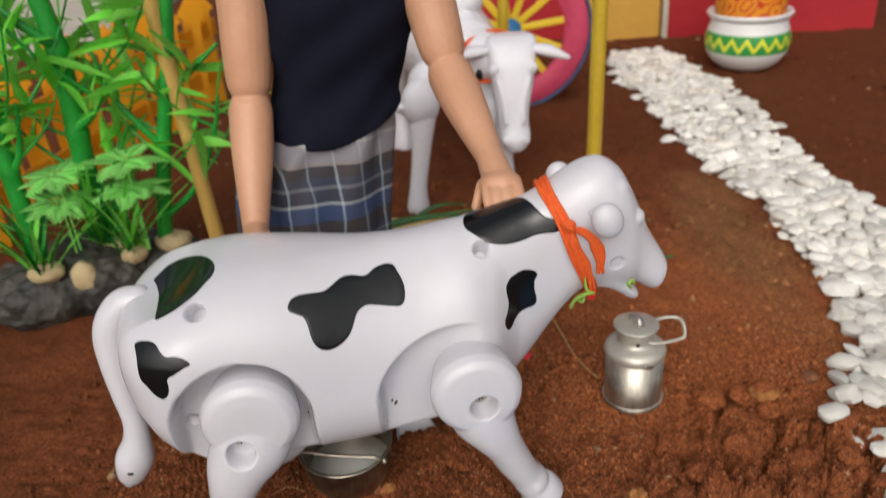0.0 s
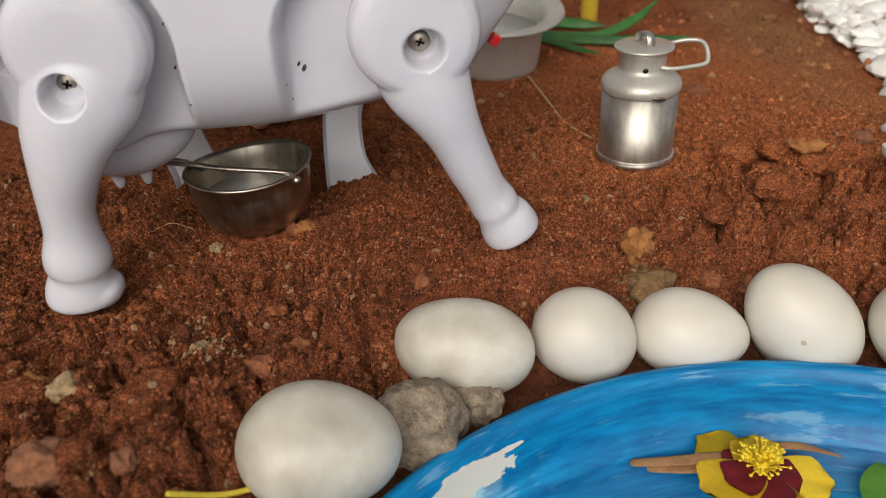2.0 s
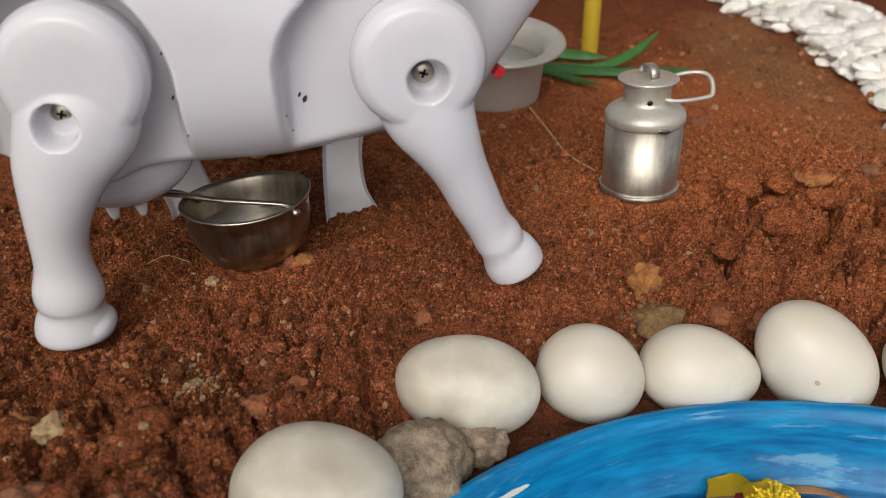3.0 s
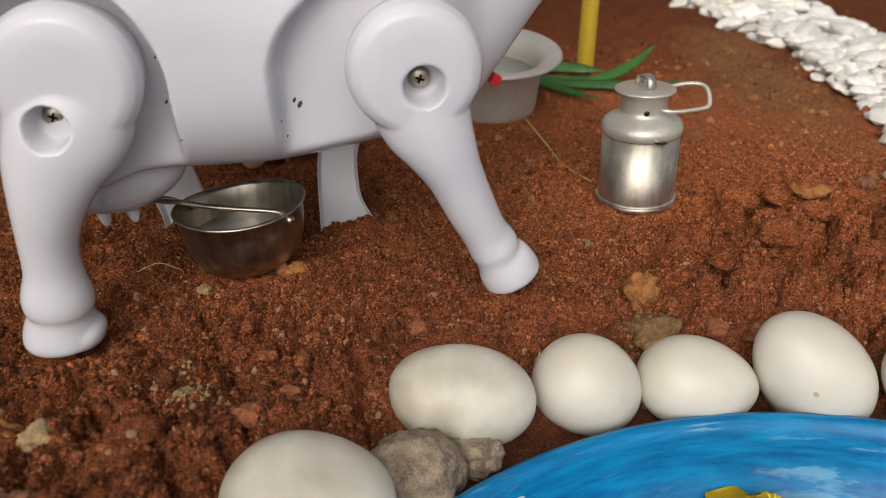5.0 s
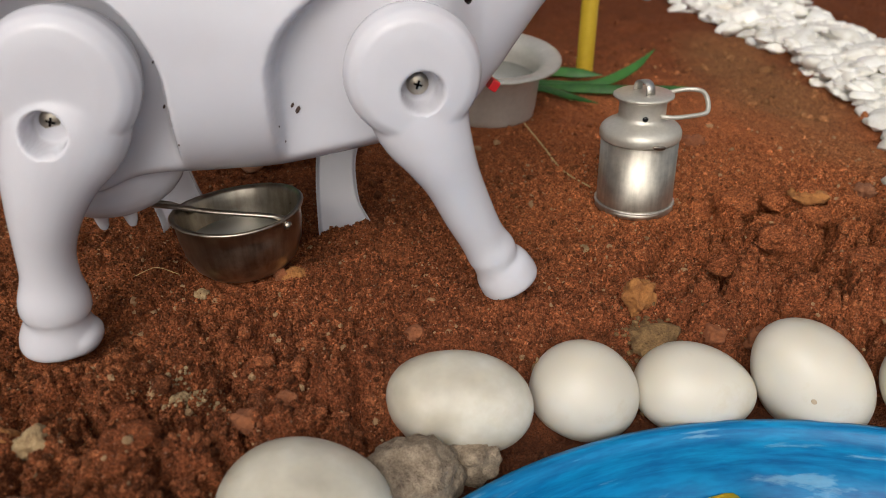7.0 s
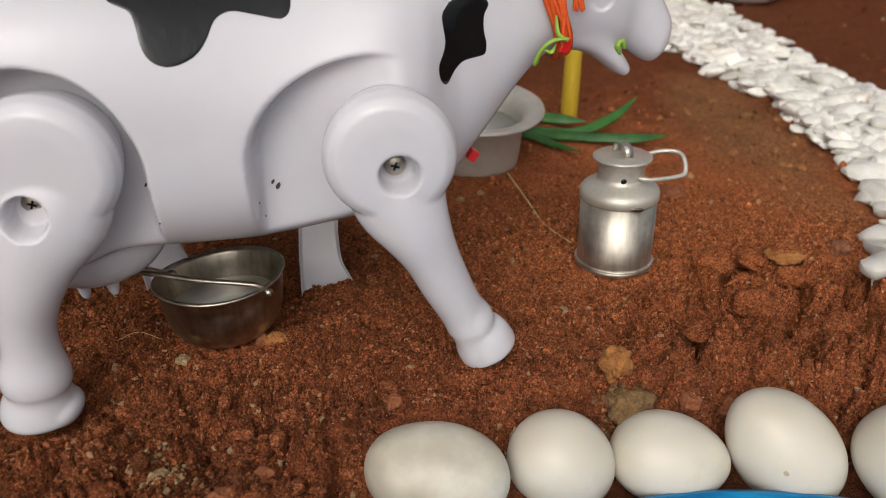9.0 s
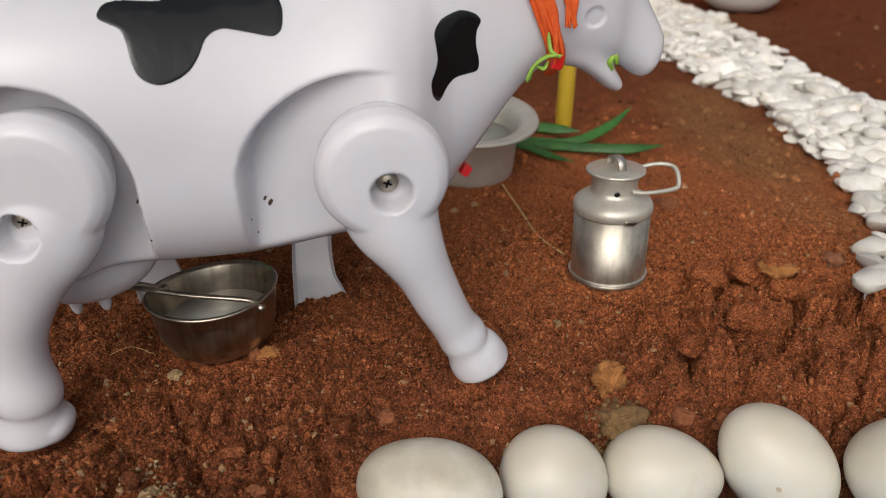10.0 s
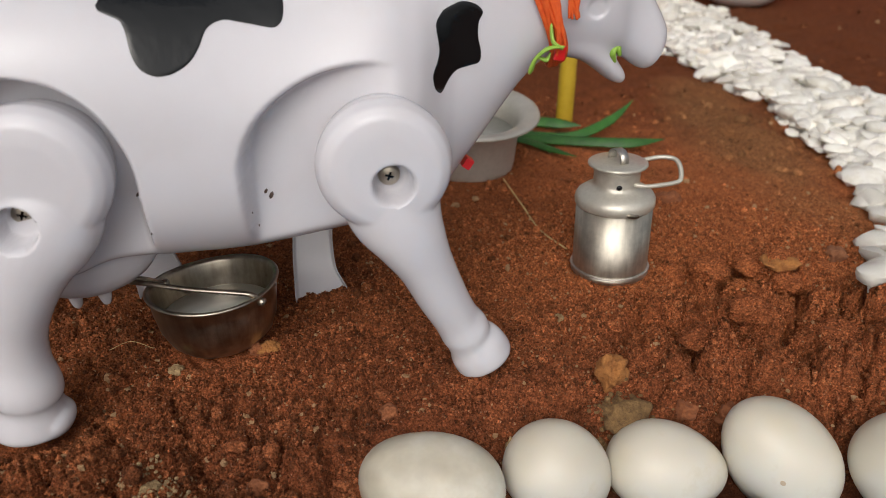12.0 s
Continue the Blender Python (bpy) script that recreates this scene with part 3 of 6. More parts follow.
def clearing(x, y):
    """1 on open soil, 0 where a thing stands."""
    k = np.ones_like(np.asarray(x, float))
    for cx, cy, r in KEPT_CLEAR:
        k = k * ease(r * 0.8, r + 0.006, np.hypot(x - cx, y - cy))
    return k


def relief(x, y):
    r = roughness_at(x, y)
    wx, wy = x + 0.011 * (lattice(x, y, 60, 11) - 0.5), y + 0.011 * (lattice(x, y, 60, 12) - 0.5)
    out = np.maximum(np.maximum(-0.17 - x, x - 0.21), np.maximum(0.15 - y, y - 0.36))
    near = ease(0.11, 0.0, np.maximum(out, 0))
    mound = 0.012 * lattice(wx, wy, 24, 3)
    big = mound + (1 - near) * (0.030 * lattice(wx, wy, 45, 15) + 0.022 * (lattice(wx, wy, 110, 16) - 0.5)) + near * 0.0125 * clods(wx, wy, 58, 3, 0.28) + near * 0.0050 * clods(wx, wy, 130, 4, 0.42)
    small = 0.0021 * clods(wx, wy, 240, 5, 0.5) + 0.0012 * clods(wx, wy, 430, 9, 0.5)
    fine = 0.0014 * (lattice(wx, wy, 380, 6) - 0.5) + 0.0013 * (lattice(wx, wy, 640, 7) - 0.5) + 0.0010 * (lattice(x, y, 980, 13) - 0.5)
    small, fine = small * near + 0.0015 * (1 - near), fine * near
    dents = -0.002 * ease(0.72, 0.9, lattice(x, y, 85, 8))
    k = ease(POND_R + 0.002, POND_R + 0.014, np.hypot(x - POND[0], y - POND[1]))
    return k * (r * (big - 0.0115) + np.clip(0.35 + 0.8 * r, 0, 1.1) * (small - 0.0015) + dents) * clearing(x, y) + k * fine


def soil_z(x, y):
    return float(ground_height(x, y) + relief(np.array(x), np.array(y)))


def graded(lo, hi, step, outer, grow):
    mid = list(np.arange(lo, hi + step / 2, step))
    up, down, s = [mid[-1]], [mid[0]], step
    while up[-1] < outer:
        s *= grow
        up.append(up[-1] + s)
    s = step
    while down[-1] > -outer:
        s *= grow
        down.append(down[-1] - s)
    return np.array(down[:0:-1] + mid + up[1:])


def build_ground():
    xs, ys = graded(-0.17, 0.21, 0.00072, 60, 1.05), graded(0.15, 0.36, 0.00072, 60, 1.04)
    gx, gy = np.meshgrid(xs, ys)
    near = ease(3.0, 0.9, np.hypot(gx, gy - 0.3))
    gz = ground_height(gx, gy) + relief(gx, gy) * near
    w = len(xs)
    co = np.stack([gx, gy, gz], -1).reshape(-1, 3)
    i = np.arange(len(ys) - 1)[:, None] * w + np.arange(w - 1)[None]
    faces = np.stack([i, i + 1, i + w + 1, i + w], -1).reshape(-1, 4)
    me = bpy.data.meshes.new("ground")
    me.vertices.add(len(co))
    me.vertices.foreach_set("co", co.astype(np.float32).ravel())
    me.loops.add(faces.size)
    me.loops.foreach_set("vertex_index", faces.astype(np.int32).ravel())
    me.polygons.add(len(faces))
    me.polygons.foreach_set("loop_start", np.arange(0, faces.size, 4, dtype=np.int32))
    me.update(calc_edges=True)
    me.validate()
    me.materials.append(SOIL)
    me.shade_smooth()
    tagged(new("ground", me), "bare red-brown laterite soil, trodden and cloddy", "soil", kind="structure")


def scatter_grains(name, count, low, high, seed, area, label, material, sub, skew):
    """Crumbs of soil, each its own lump, in one mesh."""
    rng = np.random.default_rng(seed)
    if sub:
        bm = bmesh.new()
        bmesh.ops.create_icosphere(bm, subdivisions=sub, radius=1)
        base = np.array([v.co for v in bm.verts])
        tri = np.array([[v.index for v in f.verts] for f in bm.faces])
        bm.free()
    else:
        base = np.array(((1, 0, 0), (-1, 0, 0), (0, 1, 0), (0, -1, 0), (0, 0, 1), (0, 0, -1)), float)
        tri = np.array(((0, 2, 4), (2, 1, 4), (1, 3, 4), (3, 0, 4), (2, 0, 5), (1, 2, 5), (3, 1, 5), (0, 3, 5)))
    x0, x1, y0, y1 = area
    x, y = rng.uniform(x0, x1, count * 6), rng.uniform(y0, y1, count * 6)
    keep = (np.hypot(x - POND[0], y - POND[1]) > POND_R + 0.004) & (rng.random(count * 6) < (0.75 * ease(0.46, 0.28, y) if sub < 2 else 0.75)) & (clearing(x, y) > 0.1)
    x, y = x[keep][:count], y[keep][:count]
    count = len(x)
    size = low * (high / low) ** (rng.random(count) ** skew) * (1 + 0.35 * ease(0.28, 0.22, y))
    z = ground_height(x, y) + relief(x, y) + size * 0.2
    shape = base[None] * rng.uniform(0.6, 1.3, (count, 1, 3)) * (1 + rng.normal(0, 0.25 if sub < 2 else 0.11, (count, len(base), 1)))
    co = (shape * size[:, None, None] + np.stack([x, y, z], -1)[:, None]).reshape(-1, 3)
    faces = (tri[None] + (np.arange(count) * len(base))[:, None, None]).reshape(-1, 3)
    me = bpy.data.meshes.new(name)
    me.from_pydata(co.tolist(), [], faces.tolist())
    me.materials.append(material)
    if sub > 1:
        me.shade_smooth()
    tagged(new(name, me), label, "soil crumbs", kind="stuff")


build_ground()


# ---- the pond ----
def build_pond():
    t = thing("pond_dish", (POND[0], POND[1], RIM_Z), "shallow round dish brushed with blue paint, sunk in soil", "dish")
    bm = bmesh.new()
    R = POND_R
    lathe(bm, [(R - 0.004, -0.014), (R - 0.001, -0.005), (R + 0.001, 0.0), (R + 0.0002, 0.0022), (R - 0.002, 0.003), (R - 0.0042, 0.0018), (R - 0.0056, -0.003), (R - 0.0072, -0.010), (R - 0.0105, -0.017), (R - 0.018, -0.0235), (R - 0.032, -0.0285), (R - 0.06, -0.0305), (0.05, -0.031), (0.0, -0.031),
               (0.0, -0.035), (0.06, -0.035), (R - 0.06, -0.0345), (R - 0.03, -0.032), (R - 0.012, -0.024)], 160)
    part("bowl", bm, BLUE, t)
    bm = bmesh.new()
    bmesh.ops.create_circle(bm, cap_ends=True, segments=128, radius=R - 0.0126)
    for v in bm.verts:
        v.co.z = -0.0195
    w = single("pond_water", bm, WATER, (POND[0], POND[1], RIM_Z), "clear still water in the blue dish", "water", kind="structure")
    w.visible_shadow = False


build_pond()
WATER_Z = RIM_Z - 0.0195


def petal_mesh(name, length, width, cup, material, seed):
    rng = np.random.default_rng(seed)
    bm = bmesh.new()
    ph = rng.uniform(0, 6, 3)
    rings = []
    for s in np.linspace(0, 1, 13):
        w = width * (0.18 + 0.82 * math.sin(math.pi * min(1, s * 0.62 + 0.06)) ** 0.8) * (1 - max(0, s - 0.82) ** 2 * 22)
        row = []
        for u in np.linspace(-1, 1, 11):
            z = cup * (s * s + 0.35 * u * u * s) + 0.00022 * math.sin(7 * u + ph[0] + 5 * s) * s
            row.append((s * length - 0.08 * length * u * u * s, u * w, z))
        rings.append(row)
    vs = [[bm.verts.new(p) for p in r] for r in rings]
    for a, b in zip(vs, vs[1:]):
        for k in range(10):
            bm.faces.new((a[k], a[k + 1], b[k + 1], b[k]))
    bmesh.ops.solidify(bm, geom=bm.faces[:], thickness=0.0004)
    return mesh_of(name, bm, material)


def build_flower():
    t = thing("yellow_flower", pose(0.0965, 0.1972, WATER_Z + 0.001, 0, 0, 0) @ Matrix.Scale(1.2, 4), "yellow flower with maroon heart floating on the water", "flower")
    for k, (ang, ln, wd, cup, lift) in enumerate(((82, 0.0108, 0.0064, 0.0006, -20), (133, 0.0175, 0.0072, 0.0006, 0), (200, 0.0172, 0.0080, 0.001, 0), (-12, 0.0172, 0.0084, 0.001, 0), (-94, 0.0172, 0.0090, 0.001, 0))):
        p = part("petal", petal_mesh("petal", ln, wd, cup, PETAL, k), PETAL, t)
        p.matrix_basis = pose(0, 0, 0.0007 * ((0, 1, 2, 0, 1)[k]) + 0.0005, 0, lift, ang)
        if k == 0:
            continue
        q = part("petal_base", petal_mesh("petal_base", ln * 0.58, wd * 0.74, cup * 0.35, MAROON, k + 20), MAROON, p, "maroon inner blotch")
        q.location = (0, 0, 0.0005)
    rng = np.random.default_rng(5)
    bm = bmesh.new()
    tube(bm, [(0, 0, 0), (0.0005, 0.001, 0.004)], [0.002, 0.0016], 8)
    for k in range(110):
        a, tilt = rng.uniform(0, 2 * math.pi), rng.uniform(0.1, 1.25)
        ln = rng.uniform(0.0048, 0.0074)
        d = Vector((math.cos(a) * math.sin(tilt), math.sin(a) * math.sin(tilt), math.cos(tilt)))
        o = Vector((0.0005, 0.001, 0.0025))
        tip = o + d * ln
        tube(bm, [tuple(o), tuple(o + d * ln * 0.6 + Vector((0, 0, 0.0004))), tuple(tip)], 0.00017, 4, round_ends=False)
        ball(bm, tip, (0.0005, 0.0005, 0.0004), sub=1)
    part("stamen_tuft", bm, STAMEN, t, "dense yellow stamen tuft")
    for name, pts, w in (("dry_leaf", [(0.0615, 0.2040, 0), (0.072, 0.2030, 0.0014), (0.083, 0.2035, 0.0020), (0.0930, 0.2065, 0.001)], 0.0021),
                         ("dry_leaf", [(0.1010, 0.2085, 0.001), (0.112, 0.2075, 0.0018), (0.1240, 0.2045, 0)], 0.0016),
                         ("dry_leaf", [(0.066, 0.2015, 0), (0.078, 0.2005, 0.0008), (0.09, 0.202, 0.0008)], 0.002)):
        bm = bmesh.new()
        tube(bm, pts, [w * 0.8] + [w] * (len(pts) - 2) + [w * 0.25], 8, 16, flat=0.18, side=(0, 0, 1))
        single(name, bm, DRYLEAF, (0, 0, WATER_Z + 0.0012), "curled dry brown leaf strip floating on the water", "leaf", "dry leaves on the pond")
    bm = bmesh.new()
    rings = [[(r * math.cos(a) * 0.013, r * math.sin(a) * 0.017, 0.0008 * r * r + 0.0004 * math.sin(3 * a) * r) for a in np.linspace(0.25, 2 * math.pi - 0.25, 40)] for r in (0.02, 0.35, 0.7, 1.0)]
    vs = [[bm.verts.new(p) for p in r] for r in rings]
    for a, b in zip(vs, vs[1:]):
        for k in range(39):
            bm.faces.new((a[k], a[k + 1], b[k + 1], b[k]))
    bmesh.ops.solidify(bm, geom=bm.faces[:], thickness=0.0005)
    single("floating_leaf", bm, LILY, pose(0.1400, 0.190, WATER_Z + 0.0008, 0, 0, 100), "round green leaf floating on the water", "leaf")


build_flower()


# ---- pebbles round the pond ----
def pebble(label, centre, radii, egg, turn, seed, material=PEBBLE):
    bm = bmesh.new()
    bmesh.ops.create_icosphere(bm, subdivisions=5, radius=1)
    off = Vector((seed * 3.1, seed * 1.7, 4.0))
    for v in bm.verts:
        d = v.co.copy()
        k = 1 + egg * d.x + 0.05 * noise.noise(d * 0.9 + off)
        v.co = Vector((d.x * radii[0], d.y * radii[1] * k, d.z * radii[2] * k))
    return single("pebble", bm, material, Matrix.Translation(centre) @ turn, label, "pebble", "pebbles round the pond")


def spin(rx, ry, rz):
    return pose(0, 0, 0, rx, ry, rz)


pebble("large creamy white pebble beside the blue dish", (-0.0280, 0.1820, -0.006), (0.0217, 0.0178, 0.0170), -0.06, spin(0, 10, 8), 1, QUARTZ)
long_pebble = pebble("long cloudy white pebble with brown specks on grey rocks", (0.0103, 0.2255, -0.0092), (0.0222, 0.0158, 0.0154), 0.03, spin(0, 8, -4), 2, QUARTZ)
pebble("round milky white pebble at the rim of the dish", (0.0495, 0.2365, -0.0150), (0.0176, 0.0150, 0.0160), -0.06, spin(0, 38, 0), 3)
egg_pebble = pebble("egg-shaped white pebble with a faint brown spot", (0.0845, 0.2392, -0.0165), (0.0194, 0.0145, 0.0144), -0.13, spin(0, 10, 0), 4)
tall_pebble = pebble("tall leaning creamy pebble, the largest in the row", (0.1205, 0.2405, -0.0140), (0.0230, 0.0170, 0.0164), 0.10, spin(0, 50, 0), 5)
pebble("smooth creamy white pebble at the end of the row", (0.1590, 0.2300, -0.0115), (0.0208, 0.0175, 0.0185), 0.05, spin(0, 15, -20), 6)
pebble("beige river pebble lying alone on the soil", (-0.2050, 0.2330, 0.006), (0.0110, 0.0090, 0.0080), 0.0, spin(0, 0, 30), 7)
rng = np.random.default_rng(17)
for k in range(9):
    u, w = rng.uniform(-0.1, 0.95), rng.uniform(-0.95, -0.45)
    d = Vector((u, -math.sqrt(max(0.05, 1 - min(0.95, u * u + w * w))), w)).normalized()
    bm = bmesh.new()
    r = rng.uniform(0.0003, 0.0009)
    ball(bm, (d.x * 0.0222, d.y * 0.0158 * (1 + 0.03 * d.x), d.z * 0.0154 * (1 + 0.03 * d.x)), (r, r * 0.6, r * 0.8), None, 1)
    part("stain", bm, DIRT, long_pebble, "brown soil speck")

# faint brown smudges on two of the pebbles
for stone, x, z, r in ((egg_pebble, 0.0765, -0.0205, 0.0011), (tall_pebble, 0.1148, -0.0108, 0.0010)):
    inv = stone.matrix_world.inverted()
    bm = bmesh.new()
    bm.from_mesh(stone.data)
    tree = BVHTree.FromBMesh(bm)
    bm.free()
    hit, nrm, _, _ = tree.ray_cast(inv @ Vector((x, 0.1, z)), (inv.to_3x3() @ Vector((0, 1, 0))).normalized())
    if hit:
        bm = bmesh.new()
        ball(bm, (0, 0, 0), (r, r * 0.8, r * 0.06), None, 2)
        for v in bm.verts:
            v.co = hit + nrm.to_track_quat("Z", "Y") @ v.co
        part("stain", bm, SMUDGE, stone, "faint brown smudge")

for label, centre, radii, seed in (("rough grey-brown rock wedged under the pebbles", (-0.0035, 0.2010, -0.0165), (0.0140, 0.0125, 0.0125), 11),
                                   ("small rough brown rock under a white pebble", (0.0128, 0.2120, -0.0190), (0.0082, 0.0070, 0.0080), 12)):
    single("rock", lumpy_stone("rock", ROCK, seed, radii, 0.3, 4), ROCK, centre, label, "rock", "rocks under the pebbles")


# ---- the path of white chips ----
PATH = [(0.196, 0.235, 0.020), (0.212, 0.265, 0.030), (0.230, 0.310, 0.035), (0.252, 0.350, 0.035), (0.268, 0.400, 0.037), (0.274, 0.450, 0.037), (0.279, 0.500, 0.036), (0.276, 0.560, 0.036), (0.266, 0.620, 0.039), (0.256, 0.700, 0.044), (0.260, 0.780, 0.049), (0.257, 0.860, 0.048), (0.242, 0.930, 0.050), (0.243, 1.010, 0.043), (0.240, 1.050, 0.028)]


def build_path():
    rng = np.random.default_rng(8)
    t = thing("stone_path", (0, 0, 0), "curving garden path of loose white stone chips", "path", kind="structure")
    meshes = []
    for k in range(14):
        bm = bmesh.new()
        bmesh.ops.create_icosphere(bm, subdivisions=2, radius=1)
        off = Vector((k * 5.3, 1.1, 2.2))
        cuts = [(Vector(rng.normal(size=3)).normalized(), rng.uniform(0.5, 0.78)) for _ in range(9)]
        sx, sy, sz = rng.uniform(0.95, 1.3), rng.uniform(0.75, 1.05), rng.uniform(0.36, 0.54)
        for v in bm.verts:
            d = v.co.copy() * (1 + 0.22 * noise.noise(v.co * 1.4 + off))
            for nrm, dist in cuts:
                over = d.dot(nrm) - dist
                if over > 0:
                    d -= nrm * over * (0.72 if k < 9 else 0.9)
            v.co = Vector((d.x * sx, d.y * sy, d.z * sz))
        meshes.append(mesh_of("stone", bm, CHIP, True))
        meshes[-1].set_sharp_from_angle(angle=radians(45 if k < 9 else 34))
    line = spline(PATH, 400)
    tries = 0
    grid = {}
    spots = []
    while len(spots) < 1350 and tries < 60000:
        tries += 1
        cx, cy, w = line[rng.integers(0, 400)]
        u = rng.uniform(-1, 1)
        x, y = cx + u * w * (1 + 0.1 * rng.normal()), cy + rng.uniform(-0.004, 0.004)
        size = rng.uniform(0.0044, 0.0096) * (1.0 + 0.4 * (rng.random() < 0.22))
        level = 0.0026
        if y < 0.335:
            if rng.random() > (0.12 if u < -0.35 else 0.75):
                continue
        key = (int(x / 0.0088), int(y / 0.0088))
        load = grid.get(key, 0)
        if load >= 2 or (load and rng.random() < 0.6):
            continue
        grid[key] = load + 1
        spots.append((x, y, size, level + load * 0.0036))
    # a few chips strayed on to the clods
    spots += [(0.2080, 0.3590, 0.0090, 0.003), (0.1980, 0.3430, 0.0078, 0.003), (0.1940, 0.3290, 0.0088, 0.003), (0.1840, 0.3090, 0.0090, 0.003), (0.1710, 0.2960, 0.0080, 0.003), (0.1820, 0.2930, 0.0085, 0.003)]
    spots.sort(key=lambda s: s[1])
    rest = bmesh.new()
    for k, (x, y, size, level) in enumerate(spots):
        m = pose(x, y, soil_z(x, y) + level, *rng.normal(0, 10, 2), rng.uniform(0, 360)) @ Matrix.Diagonal((size, size, size * rng.uniform(0.8, 1.2), 1))
        me = meshes[rng.integers(0, 14)]
        if k < 300:
            ob = new("stone", me)
            ob.parent = t
            ob.matrix_basis = m
        else:
            first = len(rest.verts)
            rest.from_mesh(me)
            rest.verts.ensure_lookup_table()
            for v in rest.verts[first:]:
                v.co = m @ v.co
    me = bpy.data.meshes.new("stones")
    rest.to_mesh(me)
    rest.free()
    me.materials.append(CHIPS)
    ob = new("stones", me)
    ob.parent = t
    tagged(ob, kind="stuff")


# ---- the toy cow ----
COW = pose(-0.05, 0.285, 0, 0, 0, 8)


def oval(cx, cz, tilt, half_h, half_w, power=0.95, count=40, tall=0.0):
    """A ring across the cow's length at (cx, cz), leaning by tilt degrees."""
    up = (-math.sin(radians(tilt)), math.cos(radians(tilt)))
    out = []
    for a in np.linspace(0, 2 * math.pi, count, endpoint=False):
        c, s = math.cos(a), math.sin(a)
        y = half_w * math.copysign(abs(c) ** power, c) * (1 - tall * s)
        h = half_h * math.copysign(abs(s) ** power, s)
        out.append((cx + h * up[0], y, cz + h * up[1]))
    return out


def spanned(tx, tz, bx, bz, half_w, power=0.84, count=80, tall=0.0):
    """A ring from its highest point to its lowest, as seen from the side."""
    return oval((tx + bx) / 2, (tz + bz) / 2, math.degrees(math.atan2(bx - tx, tz - bz)), math.hypot(tx - bx, tz - bz) / 2, half_w, power, count, tall)


def cow_body():
    bm = bmesh.new()
    # station, underside, back, half width, squareness, narrowing towards the back
    keys = [(-0.0945, 0.095, 0.112, 0.014, 0.90, 0.0), (-0.0925, 0.086, 0.120, 0.026, 0.84, -0.05), (-0.0885, 0.0755, 0.1248, 0.0355, 0.76, -0.10), (-0.080, 0.0615, 0.1285, 0.0430, 0.68, -0.12), (-0.066, 0.0510, 0.1318, 0.0468, 0.64, -0.08), (-0.050, 0.0465, 0.1358, 0.0465, 0.66, 0.06), (-0.035, 0.0500, 0.1360, 0.0445, 0.72, 0.06),
            (-0.015, 0.0485, 0.1350, 0.0415, 0.80, 0.06), (0.005, 0.0478, 0.1345, 0.0390, 0.90, 0.14), (0.025, 0.0505, 0.1355, 0.0375, 0.95, 0.24), (0.045, 0.0535, 0.1375, 0.0362, 0.95, 0.24), (0.055, 0.0530, 0.1390, 0.0310, 0.95, 0.20), (0.063, 0.0575, 0.1400, 0.0225, 0.95, 0.08), (0.070, 0.0650, 0.1410, 0.0180, 0.95, 0.0), (0.0760, 0.0740, 0.1420, 0.0150, 0.95, 0.0)]
    rows = spline(keys, 170)
    skin_rings(bm, [oval(x, (lo + hi) / 2, 0, (hi - lo) / 2, w, p, 110, n) for x, lo, hi, w, p, n in rows])
    head = spline([(0.0500, 0.1385, 0.0640, 0.0610, 0.0230), (0.0660, 0.1425, 0.0735, 0.0705, 0.0185), (0.0760, 0.1455, 0.0815, 0.0812, 0.0162), (0.0860, 0.1508, 0.0895, 0.0920, 0.0158), (0.0945, 0.1558, 0.0970, 0.0992, 0.0162), (0.1020, 0.1588, 0.1055, 0.1015, 0.0166), (0.1085, 0.1588, 0.1120, 0.1005, 0.0164),
                   (0.1150, 0.1540, 0.1170, 0.1000, 0.0152), (0.1190, 0.1470, 0.1200, 0.1000, 0.0136), (0.1222, 0.1400, 0.1215, 0.0998, 0.0120), (0.1250, 0.1335, 0.1230, 0.0995, 0.0108), (0.1280, 0.1260, 0.1248, 0.0985, 0.0100), (0.1315, 0.1195, 0.1272, 0.0968, 0.0096), (0.1345, 0.1145, 0.1298, 0.0952, 0.0094), (0.1366, 0.1107, 0.1321, 0.0948, 0.0088), (0.1376, 0.1072, 0.1342, 0.0964, 0.0070), (0.1378, 0.1044, 0.1360, 0.0992, 0.0038)], 110)
    skin_rings(bm, [spanned(*row) for row in head])
    jaw = spline([(0.1040, 0.1120, 0.1010, 0.1000, 0.0100), (0.1130, 0.1085, 0.1085, 0.0995, 0.0104), (0.1190, 0.1030, 0.1150, 0.0955, 0.0092), (0.1228, 0.0980, 0.1195, 0.0922, 0.0074), (0.1252, 0.0946, 0.1234, 0.0904, 0.0054), (0.1260, 0.0926, 0.1252, 0.0909, 0.0028)], 30)
    skin_rings(bm, [spanned(*row, count=40) for row in jaw])
    for s in (-1, 1):
        ball(bm, (0.1200, s * 0.0090, 0.1345), (0.0040, 0.0040, 0.0040))
        ball(bm, (0.1120, s * 0.0082, 0.1478), (0.0048, 0.0046, 0.0050))
        ball(bm, (0.1338, s * 0.0046, 0.1072), (0.0034, 0.0038, 0.0032))
        ball(bm, (-0.047, s * 0.012, 0.050), (0.022, 0.014, 0.0145), spin(0, -12, 0))
        for tx, tz in ((-0.0545, 0.0345), (-0.0455, 0.0350)):
            tube(bm, [(tx, s * 0.0115, tz + 0.006), (tx, s * 0.0118, tz), (tx + 0.0003, s * 0.012, tz - 0.003)], [0.0032, 0.0024, 0.0018], 10)
    me = fused("body", bm, 0.0007, 10)
    co = points_of(me)
    # the hips stand up on both sides of a hollow at the tail
    x, y, z = co.T
